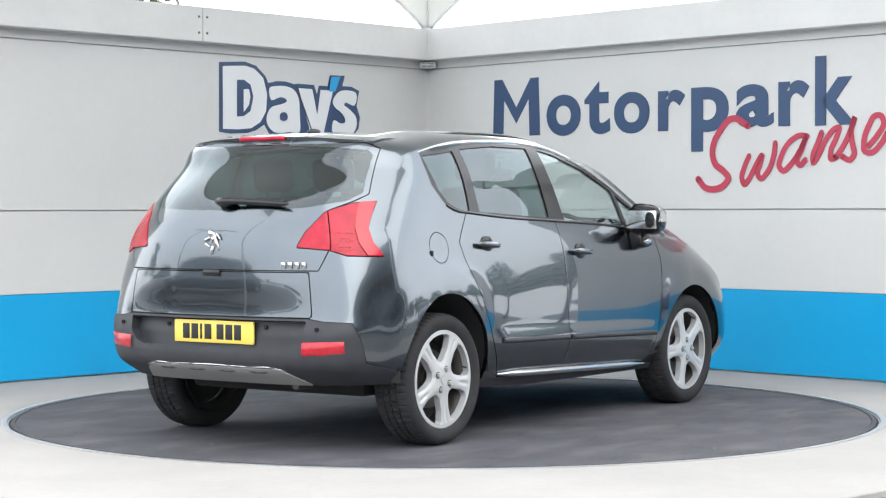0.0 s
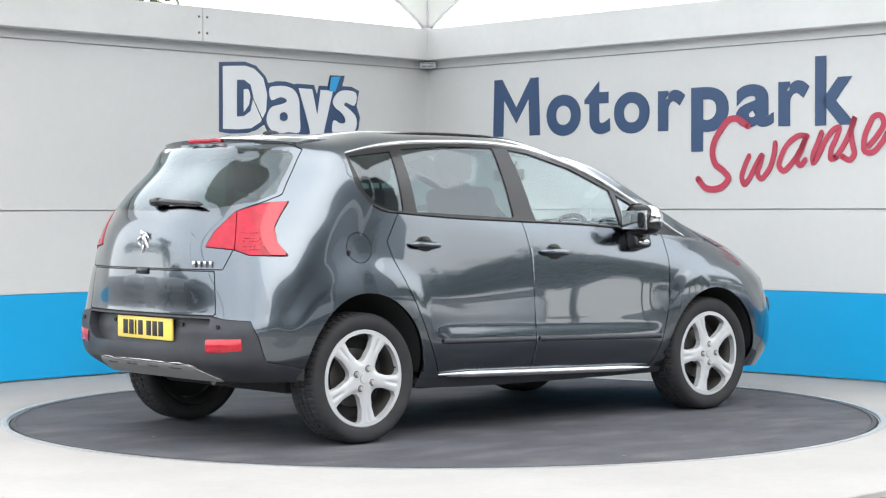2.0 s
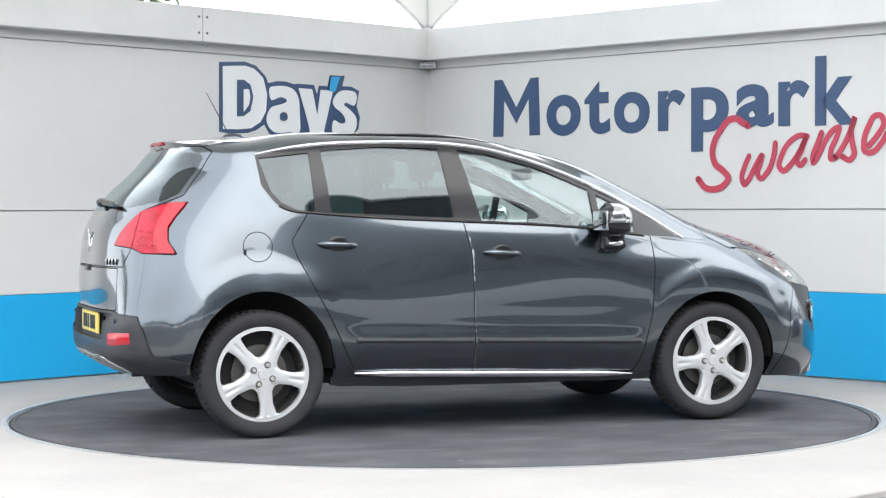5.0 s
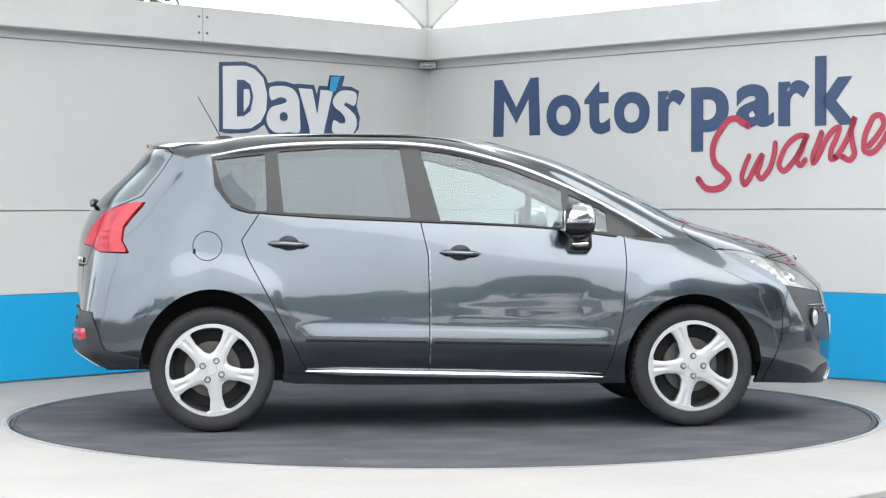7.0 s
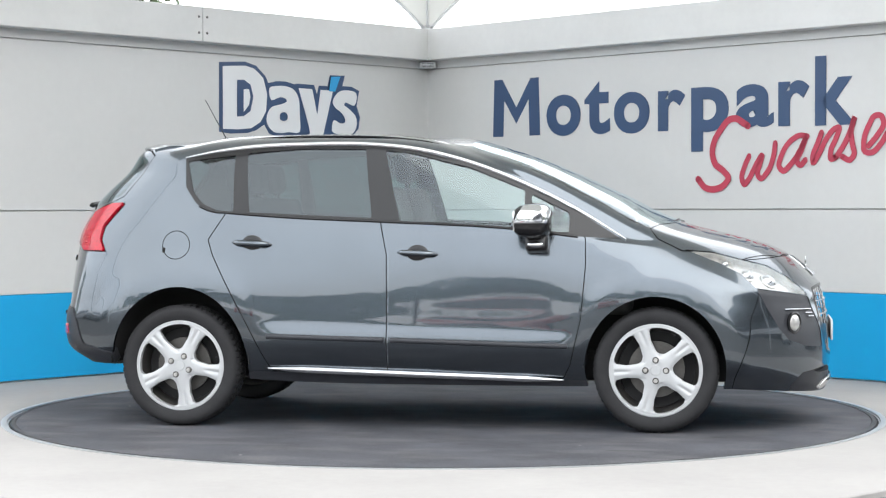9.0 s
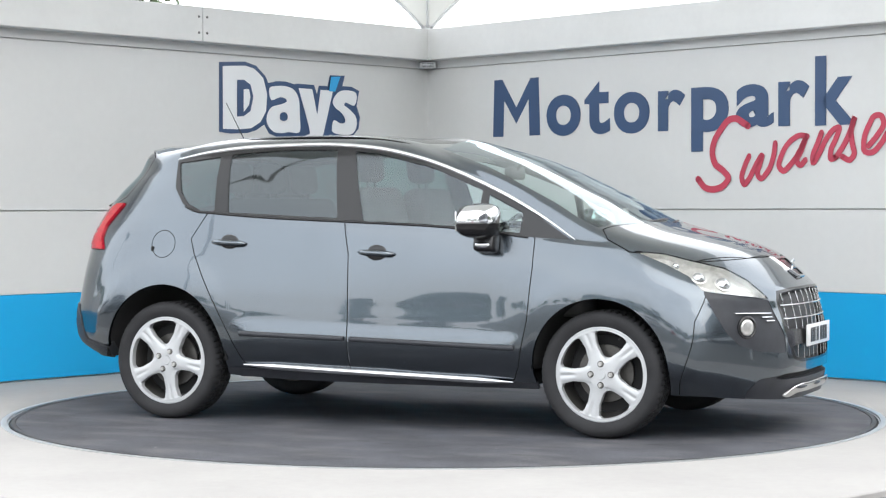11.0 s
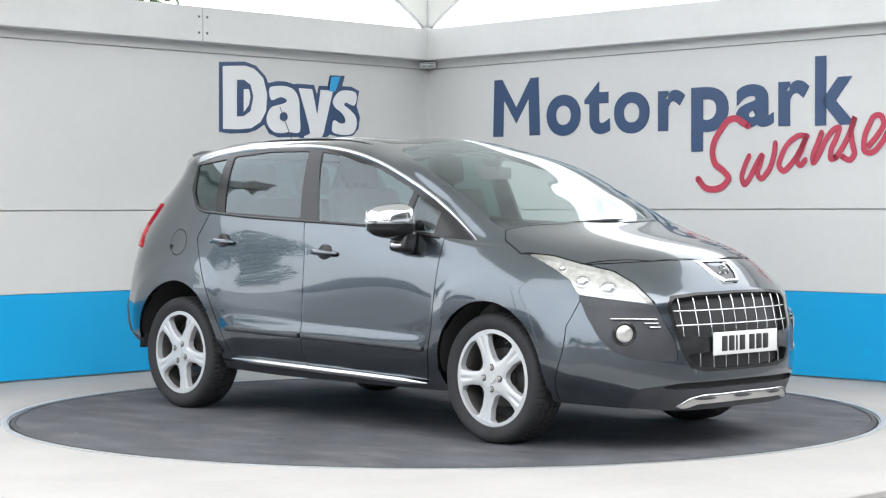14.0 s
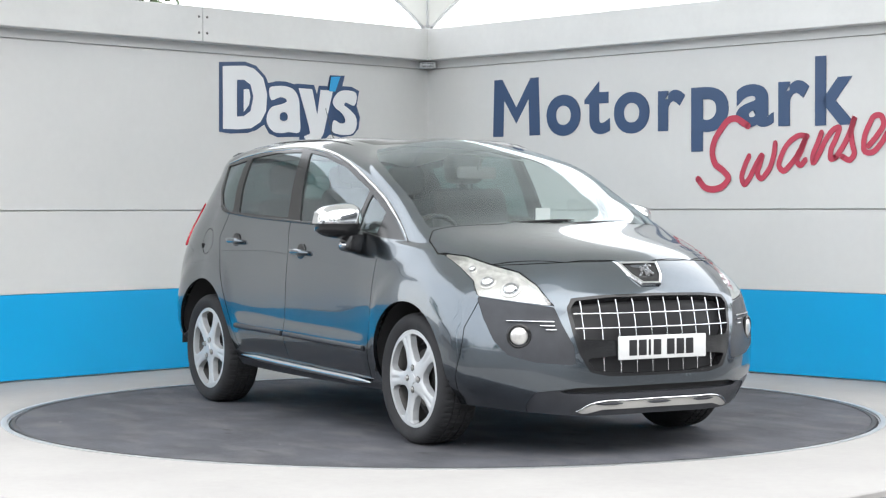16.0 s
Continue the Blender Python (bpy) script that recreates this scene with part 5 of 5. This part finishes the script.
def seat(x, y, wide, rear=False):
    s = put("seat", None, car, "charcoal fabric seat")
    bm = bmesh.new()
    box(bm, (x - .05, y - wide / 2, .62), (x + .46, y + wide / 2, .80), .05, None, 3)
    part("cushion", bm, FABRIC, s)
    bm = bmesh.new()
    h = .62 if not rear else .56
    vs = box(bm, (-.06, -wide / 2, 0), (.07, wide / 2, h), .05, None, 3)
    bmesh.ops.transform(bm, matrix=Matrix.Translation((x, y, .72)) @ Matrix.Rotation(radians(-17), 4, "Y"), verts=bm.verts[:])
    part("backrest", bm, FABRIC, s)
    for k in ((0,) if not rear else (-.42, 0, .42)):
        bm = bmesh.new()
        box(bm, (-.05, -.125, -.08), (.05, .125, .10), .045, None, 3)
        bar(bm, (0, -.05, -.20), (0, -.05, -.05), .007)
        bar(bm, (0, .05, -.20), (0, .05, -.05), .007)
        bmesh.ops.transform(bm, matrix=Matrix.Translation((x - .205, y + k, .72 + h + .09)) @ Matrix.Rotation(radians(-8), 4, "Y"), verts=bm.verts[:])
        part("headrest", bm, FABRIC, s)


def cabin():
    bm = bmesh.new()
    box(bm, (.46, -.74, .44), (2.18, .74, .50), .02)
    box(bm, (-.45, -.47, .44), (.50, .47, .60), .02)
    box(bm, (-.44, -.66, 1.02), (.08, .66, 1.06), .015)
    part("cabin_floor", bm, TRIM, car)
    bm = bmesh.new()
    for a, b in (((2.02, -.70, .62), (2.48, .70, .98)), ((2.10, -.72, .95), (2.62, .72, 1.06))):
        box(bm, a, b, .05, None, 3)
    box(bm, (1.96, -.56, .98), (2.2, -.18, 1.09), .04, None, 3)
    box(bm, (1.3, -.11, .50), (2.1, .11, .86), .04)
    part("dashboard", bm, TRIM, car, "dark grey dashboard")
    for s in (-1, 1):
        bm = bmesh.new()
        box(bm, (.50, s * .80 - .02, .45), (2.12, s * .80 + .02, 1.08), .015)
        part("door_lining", bm, TRIM, car)
        seat(1.25, s * .36, .50)
    seat(.42, 0, 1.28, True)
    sw = put("steering_wheel", None, car, "black steering wheel")
    sw.matrix_local = Matrix.Translation((1.90, -.37, .99)) @ Matrix.Rotation(radians(-65), 4, "Y")
    v, f = [], []
    for i in range(36):
        a = 2 * math.pi * i / 36
        for j in range(8):
            b = 2 * math.pi * j / 8
            r = .185 + .015 * math.cos(b)
            v.append((r * math.cos(a), r * math.sin(a), .015 * math.sin(b)))
    for i in range(36):
        for j in range(8):
            f.append((i * 8 + j, ((i + 1) % 36) * 8 + j, ((i + 1) % 36) * 8 + (j + 1) % 8, i * 8 + (j + 1) % 8))
    put("rim", mesh_of("rim", v, f, GLOSS_BLACK), sw)
    bm = bmesh.new()
    box(bm, (-.06, -.075, -.03), (.06, .075, .03), .025)
    box(bm, (-.015, -.18, -.01), (.015, .18, .01), .005)
    bar(bm, (0, 0, 0), (0, 0, -.25), .03)
    part("hub", bm, TRIM, sw)
    bm = bmesh.new()
    box(bm, (-.02, -.125, -.035), (.02, .125, .035), .015)
    bar(bm, (.0, 0, 0), (.06, 0, .08), .01)
    ob = part("interior_mirror", bm, TRIM, car)
    ob.location = (1.80, 0, 1.40)
    bm = bmesh.new()
    box(bm, (2.46, -.03, 1.12), (2.465, .06, 1.20))
    part("paper_permit", bm, PLATE, car, "small white paper behind the windscreen", smooth=False)
    bm = bmesh.new()
    grid = {}
    for i, x in enumerate(np.linspace(.0, 1.45, 8)):
        for j, y in enumerate(np.linspace(-.58, .58, 7)):
            grid[i, j] = bm.verts.new((x, y, 1.575 - .05 * (y / .58) ** 4 - .06 * ((x - .75) / .75) ** 2))
    for i in range(7):
        for j in range(6):
            bm.faces.new((grid[i, j], grid[i, j + 1], grid[i + 1, j + 1], grid[i + 1, j]))
    part("headlining", bm, LINING, car, "pale grey headlining")


DOORS = build_skin()
car_trim(DOORS)
underside()
for wx, side_, ph, bt in ((0, -1, -10, 65), (2.616, -1, 39, 90), (0, 1, 20, 40), (2.613, 1, 50, 10)):
    wheel(wx, side_, ph, bt)
cabin()


# ---- the yard behind: trees, parked cars, lamps, seen in the paint ----
BARK = material("bark", (0.10, 0.075, 0.055), rough=0.9, vary=0.3, scale=8, bump=0.6, bscale=30)
LEAF = material("leaves", (0.055, 0.095, 0.030), rough=0.6, vary=0.35, scale=3)


def tree_meshes(seed, high):
    rnd = random.Random(seed)
    bm = bmesh.new()
    bar(bm, (0, 0, 0), (.05, 0, high * .55), .16, 10, .09)
    tips = []
    for i in range(9):
        a, h = rnd.uniform(0, 6.28), high * rnd.uniform(.28, .55)
        r = high * rnd.uniform(.16, .30)
        tip = (r * math.cos(a), r * math.sin(a), h + high * rnd.uniform(.12, .38))
        bar(bm, (.03, 0, h), tip, .06, 7, .02)
        tips.append(tip)
    tips.append((0, 0, high * .85))
    me = bpy.data.meshes.new("trunk")
    bm.to_mesh(me)
    bm.free()
    me.materials.append(BARK)
    v, f = [], []
    for t in tips:
        for _ in range(640):
            d = Vector((rnd.gauss(0, 1), rnd.gauss(0, 1), rnd.gauss(0, .8))).normalized() * high * .15 * rnd.random() ** .4
            c = Vector(t) + d
            u = Vector((rnd.gauss(0, 1), rnd.gauss(0, 1), rnd.gauss(0, 1))).normalized()
            w = u.orthogonal().normalized()
            q = rnd.uniform(.09, .18)
            k = len(v)
            v += [c - u * q, c + w * q * .5, c + u * q, c - w * q * .5]
            f.append((k, k + 1, k + 2, k + 3))
    return me, mesh_of("crown", v, f, LEAF, smooth=False)


def tree(x, y, meshes, turn, size):
    t = tagged(new("tree"), "leafy green tree beyond the yard", "tree", group="trees round the yard")
    put("trunk", meshes[0], t)
    put("crown", meshes[1], t)
    t.matrix_world = pose(x, y, -.03, 0, 0, turn) @ Matrix.Scale(size, 4)


TREES = [tree_meshes(3, 8.0), tree_meshes(8, 7.0)]
tree(-5.2, 11.2, TREES[1], 40, .95)
rt = random.Random(5)
for i in range(58):
    a = radians(-174 + i * 3.0)
    r = rt.uniform(40, 52)
    tree(r * math.cos(a), r * math.sin(a) - 6, TREES[i % 2], rt.uniform(0, 360), rt.uniform(.34, .52) * (2.0 if 14 < i < 40 else 1.0))


for i in range(12):
    a = radians(3 + i * 3.6)
    r = rt.uniform(34, 44)
    tree(r * math.cos(a), r * math.sin(a) - 2, TREES[i % 2], rt.uniform(0, 360), rt.uniform(.55, .80))


for i in range(7):
    a = radians(-14 + i * 2.6)
    r = rt.uniform(26, 30)
    tree(r * math.cos(a), r * math.sin(a) - 1, TREES[i % 2], rt.uniform(0, 360), rt.uniform(.66, .86))


def parked_car(x, y, turn, mat):
    c = tagged(new("parked_car"), "parked car across the yard", "car", group="parked cars in the yard")
    S = skin(36, 70)
    D, S = split(S, np.where((S[0][:, 7] > 6.1) & (S[0][:, 7] < 8.0), -1.0, 1.0) * .1)
    put("body", mesh_of("body", S[0][:, :3], S[1], mat), c)
    put("glazing", mesh_of("glazing", D[0][:, :3], D[1], GLOSS_BLACK), c)
    for wx in (0, 2.613):
        for s in (-1, 1):
            w = put("wheel", TYRE, c)
            w.matrix_local = Matrix.Translation((wx, s * .80, .335))
            put("rim", RIM, w).matrix_local = pose(0, 0, 0, 0, 0, 180 if s > 0 else 0)
    c.matrix_world = pose(x, y, -.03, 0, 0, turn)


for i, col in enumerate(((.45, .45, .46), (.30, .02, .02), (.03, .05, .12), (.62, .62, .62), (.04, .04, .04))):
    parked_car(-13 + 6.2 * i, -25 - .6 * i, 88 + 3 * i, material("car_paint", col, rough=.3, coat=1.0))


def street_lamp(x, y, turn):
    l = tagged(new("street_lamp"), "tall grey yard lamp with two flood heads", "street lamp")
    bm = bmesh.new()
    bar(bm, (0, 0, -.03), (0, 0, 7.6), .08, 12, .05)
    part("pole", bm, STEEL_RIM, l)
    for s in (-1, 1):
        bm = bmesh.new()
        box(bm, (s * .12, -.18, 7.5), (s * .85, .18, 7.62), .03)
        bar(bm, (0, 0, 7.5), (s * .3, 0, 7.55), .03)
        part("lamp_head", bm, GLOSS_BLACK, l)
    l.matrix_world = pose(x, y, 0, 0, 0, turn)


for x, y, turn, col in ((-10.5, -5.2, 80, (.05, .055, .06)), (-11.0, -2.0, 84, (.5, .5, .52)), (11.2, 5.6, 200, (.35, .36, .38)), (12.0, 1.8, 188, (.04, .06, .13)), (13.5, -3.0, 175, (.6, .6, .6))):
    parked_car(x, y, turn, material("car_paint", col, rough=.3, coat=1.0))
for x, y, turn, size in ((-16, 2.5, 100, .5),):
    tree(x, y, TREES[int(size * 100) % 2], turn, size)
street_lamp(-15.4, -3.9, 60)


def dark_block(x, y0, y1, high):
    """An unseen dark block along the yard's edge, added to darken the flank's reflections."""
    b = tagged(new("unseen_dark_block"), "unseen tall dark grey block added beside the yard to darken the car's reflections", "building")
    b.matrix_world = pose(x, 0, -.03)
    clad = material("dark_block_grey", (0.085, 0.092, 0.100), rough=0.6, vary=0.12, scale=1.5)
    bm = bmesh.new()
    box(bm, (0, y0, 0), (9, y1, high))
    part("wall", bm, clad, b)
    bm = bmesh.new()
    box(bm, (-.08, y0 - .1, high - .02), (9.1, y1 + .1, high + .3), .02)
    part("roof", bm, STEEL_RIM, b)
    # the white band and the panes are unseen additions too
    bm = bmesh.new()
    box(bm, (-.06, y0 + .3, 1.3), (.02, y1 - .3, 2.6), .01)
    part("white_band", bm, WHITE, b, "unseen white band added for the reflections")
    n = 22
    for i in range(n):
        w = (y1 - y0) / n
        bm = bmesh.new()
        box(bm, (-.03, y0 + (i + .12) * w, 4.2), (.02, y0 + (i + .88) * w, 6.2), .01)
        part("window", bm, GLOSS_BLACK, b)


# stands out of view; its length and height set how dark the flank mirrors
dark_block(14.8, -44.0, -4.6, 11.5)


# ---- what moves: the turntable and the car on it ----
def motions():
    turn = [(0, 55.05), (1, 47.81), (2, 40.60), (3, 33.52), (4, 26.50), (5.25, 17.62), (6.5, 8.70), (7.5, 1.60), (8.5, -5.54), (9, -9.13), (10.25, -18.10), (11.5, -27.12), (12.5, -34.43), (13.5, -41.78), (14.5, -49.08), (15.25, -54.52), (16, -59.96)]
    walk(car, [(t, pose(0, 0, 0, 0, 0, a) @ pose(-1.3258, -0.055, 0.0)) for t, a in turn])
    walk(disc, [(t, pose(0, 0, 0, 0, 0, a)) for t, a in turn])


motions()
